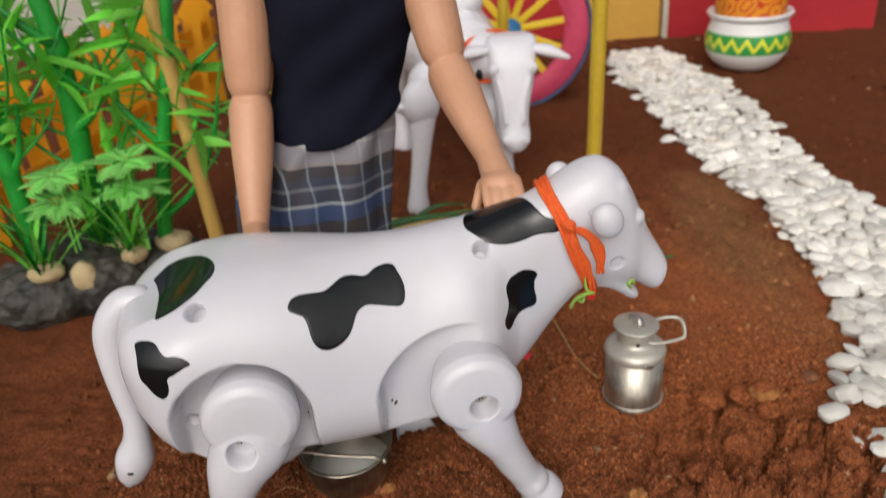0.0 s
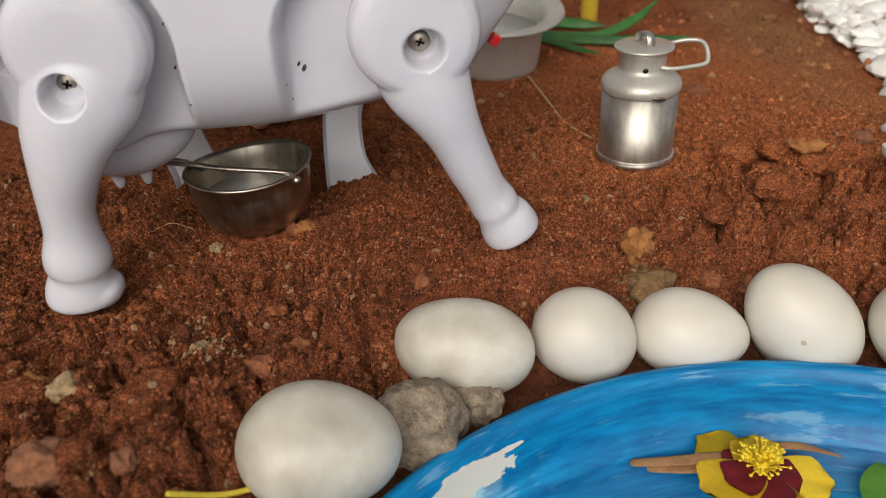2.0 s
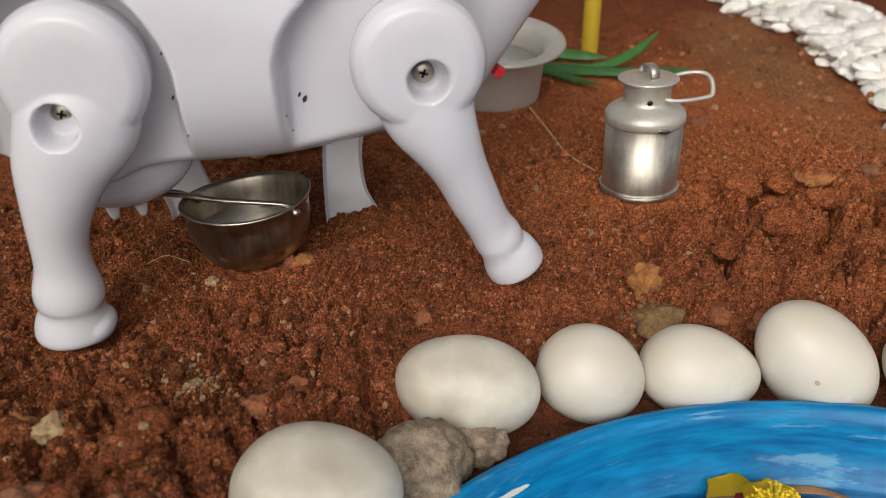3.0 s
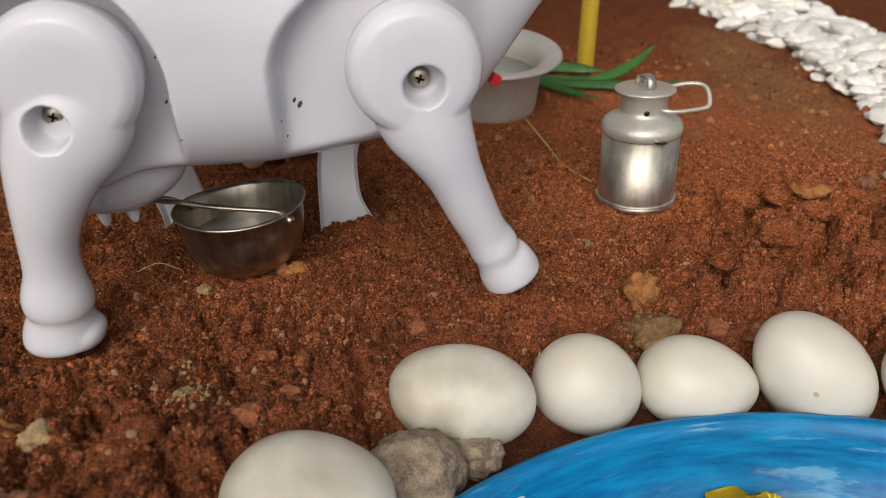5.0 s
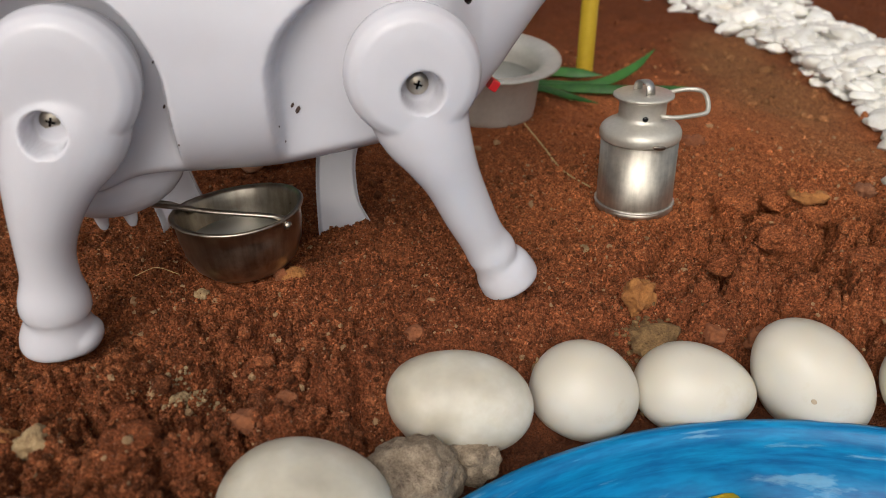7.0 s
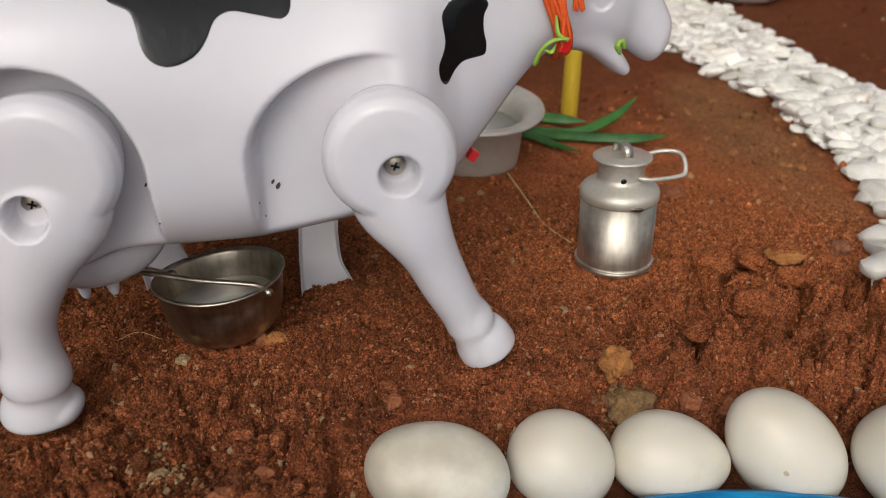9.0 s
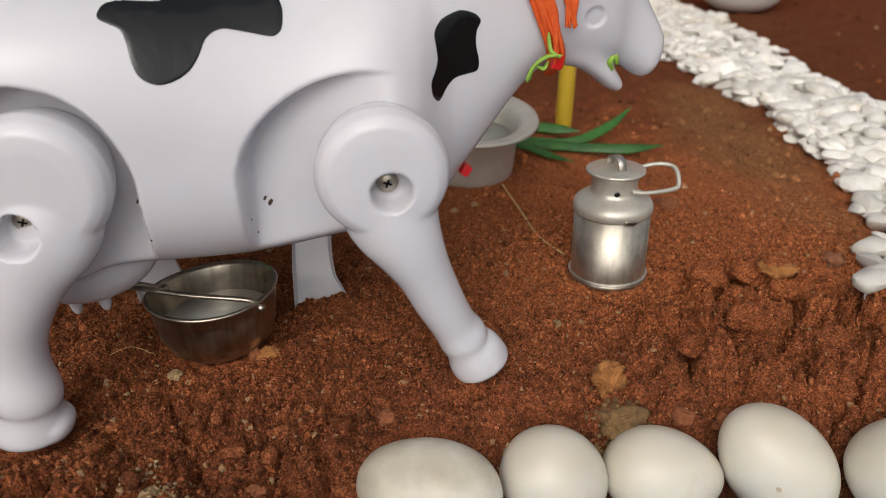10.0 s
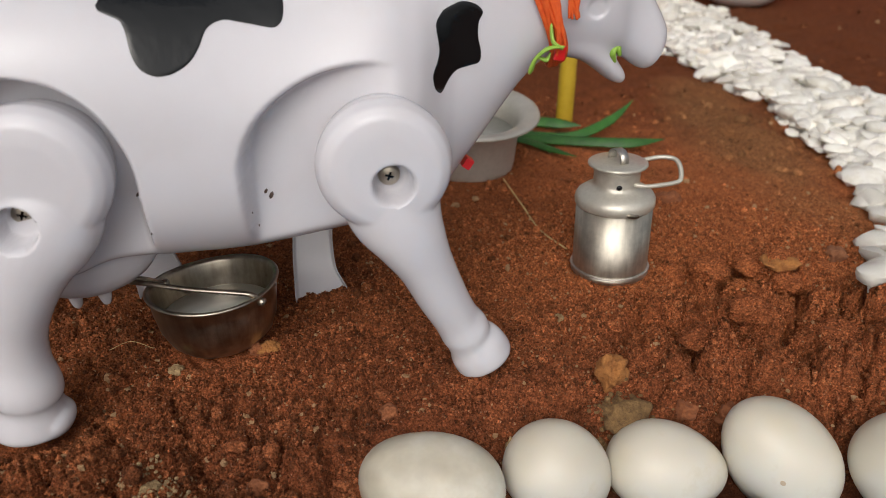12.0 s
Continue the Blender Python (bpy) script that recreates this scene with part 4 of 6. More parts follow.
    co[:, 2] -= 0.0050 * np.exp(-((x + 0.0735) / 0.0125) ** 2) * np.clip(1 - (y / 0.029) ** 2, 0, 1) * ease(0.105, 0.122, z)
    x, y, z = co.T
    # hollows round the leg joints, screw holes and eye sockets
    front = np.where(z > 0.080, np.hypot((x - 0.0430) / 0.0378, (z - 0.080) / 0.0285), np.abs(x - 0.0430) / 0.0378)
    rear = np.where(z > 0.082, np.hypot((x + 0.0482) / 0.0268, (z - 0.082) / 0.0292), np.abs(x + 0.0482) / 0.0268)
    floor_y = np.where(front < rear, 0.0268 + 0.013 * ease(0.026, 0.066, x), 0.0300)
    inside = ease(1.0, 0.955, np.minimum(front, rear))
    over = np.abs(y) - floor_y
    deep = np.abs(y) - 0.5 * (over + np.sqrt(over ** 2 + 0.0022 ** 2))
    y2 = np.sign(y) * (np.abs(y) * (1 - inside) + deep * inside)
    co[:, 1] = y2
    # ease the saw-teeth of the carved edges
    ends = np.empty(len(me.edges) * 2, np.int32)
    me.edges.foreach_get("vertices", ends)
    ends = ends.reshape(-1, 2)
    rim = ease(0.80, 0.93, np.minimum(front, rear)) * ease(1.14, 1.03, np.minimum(front, rear))
    for _ in range(5):
        total, count = np.zeros_like(co), np.zeros(len(co))
        for a, b in ((0, 1), (1, 0)):
            np.add.at(total, ends[:, a], co[ends[:, b]])
            np.add.at(count, ends[:, a], 1)
        co += 0.5 * rim[:, None] * (total / np.maximum(count, 1)[:, None] - co)
    cheek = ease(0.096, 0.103, x) * ease(0.1195, 0.1165, x) * ease(0.117, 0.109, z)
    soft = np.flatnonzero(cheek[ends].max(1) > 0)
    ends = ends[soft]
    for _ in range(60):
        total, count = np.zeros_like(co), np.zeros(len(co))
        for a, b in ((0, 1), (1, 0)):
            np.add.at(total, ends[:, a], co[ends[:, b]])
            np.add.at(count, ends[:, a], 1)
        co += 0.5 * cheek[:, None] * (np.where(count[:, None] > 0, total / np.maximum(count, 1)[:, None], co) - co)
    for cx, cy, cz, r, d, tilt in ((-0.0585, 0.0290, 0.1275, 0.0034, 0.0095, 0.7), (0.0535, 0.0130, 0.1290, 0.0031, 0.0090, 0.9), (-0.0700, 0.0300, 0.0790, 0.0022, 0.0030, -0.2), (0.1108, 0.0130, 0.1168, 0.0029, 0.0010, 0.0)):
        for s in (-1, 1):
            inward = np.array((0.0, -s * math.cos(tilt), -math.sin(tilt)))
            rel = co - np.array((cx, s * cy, cz))
            side_on = rel - np.outer(rel @ inward, inward)
            k = ease(r + 0.0005, r - 0.0003, np.linalg.norm(side_on, axis=1)) * (np.abs(rel @ inward) < 0.012)
            co += np.outer(k * d, inward)
    set_points(me, co)
    me.materials.append(PLASTIC)
    return me


def leg_mesh(joint, line, near):
    """A jointed toy leg: a rounded disc at the hip, a shaped limb and a hoof; open on its inner side."""
    jx, jz, jr = joint
    bm = bmesh.new()
    prof = [(0.0, -0.0505), (jr * 0.55, -0.0504), (jr * 0.80, -0.0497), (jr * 0.93, -0.0478), (jr, -0.0445), (jr * 0.985, -0.0405), (jr * 0.93, -0.0350), (jr * 0.85, -0.0290), (0.0, -0.0285)]
    rings = [[(jx + max(r, 1e-4) * math.cos(a), y, jz + max(r, 1e-4) * math.sin(a)) for a in np.linspace(0, 2 * math.pi, 56, endpoint=False)] for r, y in prof]
    skin_rings(bm, rings)
    rows = spline(line, 40)
    rings = []
    d = np.gradient(rows[:, :3], axis=0)
    for (x, y, z, hx, hy), t in zip(rows, d):
        t = t / np.linalg.norm(t)
        u = np.array((-t[2], 0, t[0]))
        u /= np.linalg.norm(u)
        w = np.cross(t, u)
        rings.append([np.array((x, y, z)) + hx * math.cos(a) * u + hy * math.sin(a) * w for a in np.linspace(0, 2 * math.pi, 30, endpoint=False)])
    skin_rings(bm, rings)
    if near and jx < 0:
        x, y, z, hx, hy = line[-1]
        ball(bm, (x + hx * 0.62, y, z + 0.0028), (0.0060, hy * 0.85, 0.0050), spin(0, -25, 0))
    me = fused("leg", bm, 0.0006, 9)
    co = points_of(me)
    if near:
        sx, sz = near
        k = ease(0.0060, 0.0046, np.hypot(co[:, 0] - sx, co[:, 2] - sz)) * (co[:, 1] < -0.038)
        co[:, 1] += k * 0.0085
    else:
        # hollow shell: the inner side is flat with a channel in it
        near_c = np.full(len(co), 9.0)
        half = np.full(len(co), 0.006)
        for x, y, z, hx, hy in rows:
            dd = np.hypot(co[:, 0] - x, co[:, 2] - z)
            m = dd < near_c
            near_c[m], half[m] = dd[m], hx
        plane = np.interp(co[:, 2], rows[::-1, 2], rows[::-1, 1]) + 0.001
        low = co[:, 2] < jz - jr * 0.8
        inner = low & (co[:, 1] > plane)
        chan = ease(1.0, 0.82, near_c / half) * 0.0035
        co[:, 1] = np.where(inner, plane - chan, co[:, 1])
    set_points(me, co)
    me.materials.append(PLASTIC)
    return me


def screw(parent, x, y, z):
    bm = bmesh.new()
    rings = [[(r * math.cos(a), h, r * math.sin(a)) for a in np.linspace(0, 2 * math.pi, 24, endpoint=False)] for r, h in ((0.0001, -0.0009), (0.0022, -0.0008), (0.0029, -0.0003), (0.0031, 0.0004), (0.0031, 0.0014), (0.0001, 0.0014))]
    skin_rings(bm, rings)
    s = part("screw", bm, STEEL, parent, "steel cross-head screw")
    s.location = (x, y, z)
    bm = bmesh.new()
    for ang in (20, 110):
        box(bm, (0, -0.00092, 0), (0.0024, 0.0004, 0.0006), spin(0, ang, 0))
    c = part("screw_slot", bm, BLACK, s, "dark cross slot", smooth=False)
    c.location = (0, 0, 0)


def patch(body_tree, outline, centre, direction, lift=0.00018):
    """A painted marking laid on the body: outline and centre in its length and height."""
    ring = spline(list(outline) + [outline[0]], 97)[:-1]
    bm = bmesh.new()
    d = Vector(direction).normalized()
    right = Vector((1, 0, 0))
    upv = right.cross(d)
    if upv.z < 0:
        upv = -upv
    rows = []
    for s in np.linspace(0.02, 1, 22):
        row = []
        for px_, pz_ in ring:
            u, w = centre[0] + (px_ - centre[0]) * s, centre[1] + (pz_ - centre[1]) * s
            start = Vector((u, 0, 0.085)) + upv * (w - 0.085) * 1.0 - d * 0.2
            hit, nrm, _, _ = body_tree.ray_cast(start, d)
            if hit is None:
                hit, nrm, _, _ = body_tree.find_nearest(start + d * 0.2)
            row.append(hit + nrm * (lift if s < 0.999 else 0.00002))
        rows.append(row)
    vs = [[bm.verts.new(p) for p in r] for r in rows]
    bm.faces.new(vs[0])
    for a, b in zip(vs, vs[1:]):
        for k in range(96):
            j = (k + 1) % 96
            bm.faces.new((a[k], a[j], b[j], b[k]))
    bmesh.ops.recalc_face_normals(bm, faces=bm.faces)
    return bm


def build_cow():
    t = thing("toy_cow", COW, "white glossy plastic toy cow with black patches, standing", "toy cow")
    me = cow_body()
    part("body", me, PLASTIC, t)
    tree = BVHTree.FromPolygons([v.co.copy() for v in me.vertices], [tuple(p.vertices) for p in me.polygons])
    side = (0, 1, 0)
    big = [(-0.0246, 0.1258), (-0.0232, 0.1278), (-0.0198, 0.1284), (-0.0148, 0.128), (-0.0102, 0.1277), (-0.0066, 0.1288), (-0.0034, 0.1297), (0.0004, 0.1297), (0.0059, 0.1287), (0.0097, 0.13), (0.0141, 0.1306), (0.0174, 0.1301), (0.0189, 0.1281), (0.0204, 0.1252), (0.0208, 0.1227), (0.0202, 0.1194), (0.0183, 0.1179), (0.0158, 0.1181),
           (0.0117, 0.1192), (0.0067, 0.1203), (0.0035, 0.1201), (0.0008, 0.1184), (-0.001, 0.1148), (-0.0035, 0.1116), (-0.0073, 0.1095), (-0.0115, 0.109), (-0.0152, 0.111), (-0.017, 0.1147), (-0.0178, 0.119), (-0.019, 0.122), (-0.0214, 0.1234), (-0.0238, 0.1246)]
    neck = [(0.0643, 0.1189), (0.0674, 0.1202), (0.0702, 0.1208), (0.0741, 0.1197), (0.0761, 0.1175), (0.0748, 0.1145), (0.0747, 0.1103), (0.0755, 0.1065), (0.075, 0.1034), (0.0718, 0.1027), (0.0681, 0.102), (0.0655, 0.0999), (0.0629, 0.0965), (0.0608, 0.0983), (0.0603, 0.1022), (0.0618, 0.1054), (0.0626, 0.1086), (0.0622, 0.1121), (0.062, 0.1158)]
    rump = [(-0.0815, 0.1217), (-0.079, 0.1228), (-0.0753, 0.1232), (-0.0728, 0.1226), (-0.0712, 0.1206), (-0.0693, 0.1191), (-0.066, 0.1189), (-0.063, 0.1177), (-0.0611, 0.1155), (-0.0636, 0.1145), (-0.0672, 0.1127), (-0.0701, 0.1111), (-0.0703, 0.1076), (-0.0713, 0.1044), (-0.0735, 0.1025), (-0.076, 0.1038), (-0.0784, 0.1076), (-0.0804, 0.1106), (-0.0808, 0.1145), (-0.0807, 0.1181)]
    slope = (0, 0.75, -0.66)
    crest = [(0.0485, 0.1230), (0.0492, 0.1196), (0.0532, 0.1151), (0.057, 0.112), (0.0624, 0.1108), (0.0668, 0.1108), (0.0713, 0.1116), (0.0758, 0.1128), (0.0801, 0.113), (0.0844, 0.1127), (0.0866, 0.1139), (0.0863, 0.1158), (0.0838, 0.1179), (0.0808, 0.1196), (0.0786, 0.1227), (0.0765, 0.1265), (0.0735, 0.1310), (0.0657, 0.1335), (0.0560, 0.1320), (0.0500, 0.1275)]
    tailtop = [(-0.0817, 0.1199), (-0.0795, 0.1165), (-0.0771, 0.1111), (-0.0754, 0.1047), (-0.0741, 0.0993), (-0.0734, 0.0972), (-0.0714, 0.0975), (-0.0675, 0.0992), (-0.0629, 0.1023), (-0.0583, 0.1061), (-0.0557, 0.1095), (-0.0526, 0.1138), (-0.0535, 0.1200), (-0.0600, 0.1265), (-0.0690, 0.1295), (-0.0770, 0.1270)]
    for outline, centre, way in ((big, (-0.003, 0.1225), side), (neck, (0.0682, 0.1115), side), (rump, (-0.0745, 0.1135), side), (crest, (0.067, 0.1205), slope), (tailtop, (-0.0680, 0.1130), slope)):
        part("marking", patch(tree, outline, centre, way), BLACK, t, "black painted patch")
    fj, rj = (0.0440, 0.0835, 0.0186), (-0.0446, 0.0865, 0.0192)
    fl = [(0.0440, -0.0400, 0.080, 0.0150, 0.0095), (0.0466, -0.0410, 0.0685, 0.0135, 0.0098), (0.0508, -0.0408, 0.0590, 0.0105, 0.0095), (0.0548, -0.0395, 0.0500, 0.0085, 0.0085), (0.0594, -0.0375, 0.0387, 0.0078, 0.0078), (0.0641, -0.0350, 0.0285, 0.0073, 0.0075), (0.0672, -0.0340, 0.0228, 0.0080, 0.0082), (0.0688, -0.0335, 0.0192, 0.0076, 0.0078), (0.0712, -0.0328, 0.0155, 0.0093, 0.0090), (0.0738, -0.0320, 0.0105, 0.0098, 0.0094), (0.0748, -0.0320, 0.0084, 0.0086, 0.0082)]
    rl = [(-0.0440, -0.0400, 0.084, 0.0150, 0.0095), (-0.0470, -0.0430, 0.0740, 0.0160, 0.0105), (-0.0534, -0.0435, 0.0630, 0.0130, 0.0105), (-0.0580, -0.0430, 0.0511, 0.0098, 0.0095), (-0.0610, -0.0420, 0.0400, 0.0080, 0.0080), (-0.0622, -0.0412, 0.0310, 0.0080, 0.0078), (-0.0632, -0.0405, 0.0235, 0.0098, 0.0094), (-0.0638, -0.0400, 0.0190, 0.0099, 0.0094), (-0.0641, -0.0398, 0.0165, 0.0088, 0.0086), (-0.0650, -0.0390, 0.0115, 0.0108, 0.0100), (-0.0655, -0.0385, 0.0075, 0.0117, 0.0106), (-0.0656, -0.0385, 0.0050, 0.0108, 0.0098)]
    leg = part("leg", leg_mesh(fj, fl, (0.0459, 0.0797)), PLASTIC, t)
    screw(leg, 0.0452, -0.0430, 0.0803)
    leg = part("leg", leg_mesh(rj, rl, (-0.0495, 0.0758)), PLASTIC, t)
    screw(leg, -0.0496, -0.0440, 0.0768)
    ff = [(0.0440, -0.0400, 0.080, 0.0150, 0.0095), (0.0360, -0.0410, 0.0680, 0.0120, 0.0095), (0.0290, -0.0400, 0.055, 0.0095, 0.0090), (0.0235, -0.0390, 0.042, 0.0080, 0.0080), (0.0200, -0.0370, 0.0300, 0.0076, 0.0075), (0.0192, -0.0335, 0.0190, 0.0080, 0.0078), (0.0195, -0.0310, 0.0120, 0.0086, 0.0085), (0.0205, -0.0300, 0.0060, 0.0100, 0.0090), (0.0214, -0.0295, 0.0020, 0.0108, 0.0088)]
    fr = [(-0.0440, -0.0400, 0.084, 0.0150, 0.0095), (-0.0445, -0.0430, 0.0700, 0.0150, 0.0105), (-0.0455, -0.0430, 0.055, 0.0118, 0.0100), (-0.0468, -0.0430, 0.042, 0.0098, 0.0085), (-0.0460, -0.0430, 0.030, 0.0094, 0.0080), (-0.0440, -0.0425, 0.0190, 0.0096, 0.0080), (-0.0415, -0.0420, 0.0100, 0.0098, 0.0090), (-0.0402, -0.0415, 0.0020, 0.0102, 0.0095)]
    for joint, line in ((fj, ff), (rj, fr)):
        me = leg_mesh(joint, line, None)
        co = points_of(me)
        co[:, 1] *= -1
        set_points(me, co)
        me.flip_normals()
        part("leg", me, PLASTIC, t, "hollow white plastic leg")
    bm = bmesh.new()
    tube(bm, [(-0.0870, 0.0, 0.1205), (-0.0935, 0.0, 0.1195), (-0.0990, -0.0012, 0.1140), (-0.1018, -0.0030, 0.1060), (-0.1020, -0.0060, 0.0940), (-0.1010, -0.0085, 0.0800), (-0.1000, -0.0105, 0.0680), (-0.1012, -0.0110, 0.0580), (-0.1045, -0.0110, 0.0480), (-0.1085, -0.0105, 0.0385), (-0.1100, -0.0105, 0.0350)],
         [0.0062, 0.0066, 0.0068, 0.0068, 0.0060, 0.0053, 0.0048, 0.0060, 0.0082, 0.0060, 0.0028], 24, 70)
    tail = part("tail", bm, PLASTIC, t)
    bm = bmesh.new()
    ball(bm, (-0.1052, -0.0186, 0.0462), (0.0016, 0.0008, 0.0011), sub=2)
    part("tail_hole", bm, BLACK, tail, "small dark hole")
    for s, c in ((-1, (0.1037, -0.0215, 0.1406)), (1, (0.0965, 0.0250, 0.1424))):
        bm = bmesh.new()
        ball(bm, c, (0.0064, 0.0050, 0.0078) if s < 0 else (0.0058, 0.0046, 0.0062), spin(0, -20, 0), 4)
        tube(bm, [(0.1000, s * 0.013, 0.1415), c], [0.0030, 0.0028], 12)
        part("ear", bm, PLASTIC, t)
    bm = bmesh.new()
    box(bm, (0.0742, -0.0005, 0.0662), (0.0036, 0.0042, 0.0030), spin(0, -55, 0), 0.0004)
    part("switch", bm, RED, t, "red plastic switch", smooth=False)
    for x, z, r in ((-0.0249, 0.0870, 0.0005), (-0.0243, 0.0745, 0.0006), (0.0118, 0.0702, 0.0010), (0.0104, 0.0716, 0.0007), (0.0062, 0.0668, 0.0004), (0.0072, 0.0610, 0.0004), (-0.0205, 0.0660, 0.0004)):
        bm = bmesh.new()
        hit, nrm, _, _ = tree.ray_cast(Vector((x, -0.2, z)), Vector((0, 1, 0)))
        ball(bm, hit, (r * 0.7, r * 0.5, r * 1.3), spin(0, 25, 0), 1)
        part("dirt_speck", bm, DIRT, t, "dark speck of dirt")
    return t


build_cow()


def build_collar():
    t = thing("rope_collar", COW, "orange thread collar knotted round the cow's neck", "rope")
    rng = np.random.default_rng(3)
    c, ax, out = np.array((0.0925, 0, 0.1246)), np.array((0.355, 0, -0.935)), np.array((0.935, 0, 0.355))
    for k in range(7):
        bm = bmesh.new()
        pts = []
        for a in np.linspace(0, 2 * math.pi, 48, endpoint=False):
            r1, r2 = 0.0284 + 0.0003 * math.sin(3 * a + k), 0.0186 + 0.0004 * math.cos(2 * a + k)
            off = (k - 3) * 0.00072 + 0.0004 * math.sin(5 * a + 2 * k)
            pts.append(c + ax * math.cos(a) * r1 + np.array((0, 1, 0)) * math.sin(a) * r2 + out * off)
        tube(bm, pts, 0.00074, 8, loop=True)
        part("strand", bm, ROPE, t)
    bm = bmesh.new()
    ball(bm, (0.0893, -0.0172, 0.1378), (0.0027, 0.0024, 0.0033), spin(20, 10, 0), 3)
    tube(bm, [(0.0868, -0.0165, 0.1392), (0.0890, -0.0198, 0.1385), (0.0915, -0.0180, 0.1362)], 0.0011, 8, 12)
    part("knot", bm, ROPE, t)
    for k in range(18):
        bm = bmesh.new()
        j = rng.normal(0, 0.0007, 4)
        if k < 6:
            # the shorter bundle swings forward from the knot
            line = [(0.0900, -0.0182, 0.1368), (0.0955 + j[0], -0.0195, 0.1345 + j[1]), (0.1005 + j[1], -0.0192, 0.1270), (0.1030 + 1.4 * j[2], -0.0185, 0.1155 + 2 * j[3])]
        else:
            line = [(0.0900, -0.0182, 0.1370), (0.0922 + j[0], -0.0192, 0.1290), (0.0965 + 1.3 * j[1], -0.0185, 0.1195), (0.0988 + 1.3 * j[2], -0.0178 + j[3] * 0.5, 0.1075 + 2.5 * j[3])]
        tube(bm, line, [0.0006, 0.0008, 0.0008, 0.0004], 6, 18)
        part("thread_end", bm, ROPE, t)
    bm = bmesh.new()
    box(bm, (0.0990, -0.0178, 0.1050), (0.0034, 0.0012, 0.0046), spin(0, 10, 8), 0.0004)
    part("end_tag", bm, RED, t, "small red end", smooth=False)
    s = thing("green_sprig", COW, "curled green herb sprig stuck under the collar", "sprig")
    bm = bmesh.new()
    tube(bm, [(0.0960, -0.0175, 0.1130), (0.0965, -0.0190, 0.1085), (0.0985, -0.0205, 0.1070)], [0.0009, 0.0012, 0.0008], 8, 12, flat=0.5)
    part("stem", bm, HERB, s)
    bm = bmesh.new()
    tube(bm, [(0.0990, -0.0200, 0.1072), (0.0945, -0.0205, 0.1070), (0.0915, -0.0190, 0.1040), (0.0905, -0.0175, 0.1005)], [0.0008, 0.0012, 0.0012, 0.0016], 8, 18, flat=0.5)
    part("leaflet", bm, HERB, s)
    bm = bmesh.new()
    tube(bm, [(0.0925, -0.0190, 0.1042), (0.0945, -0.0195, 0.1035), (0.0955, -0.0195, 0.1052)], [0.0009, 0.0013, 0.0006], 8, 12, flat=0.5)
    part("leaflet", bm, HERB, s)
    bm = bmesh.new()
    tube(bm, [(0.1195, -0.0080, 0.1035), (0.1185, -0.0085, 0.1018), (0.1195, -0.0082, 0.0995)], [0.0011, 0.0014, 0.0008], 8, 12, flat=0.6)
    tube(bm, [(0.1205, -0.0080, 0.1030), (0.1212, -0.0078, 0.1012)], [0.0011, 0.0007], 8)
    single("herb_bite", bm, HERB, COW, "shred of green herb in the cow's mouth", "herb")


build_collar()


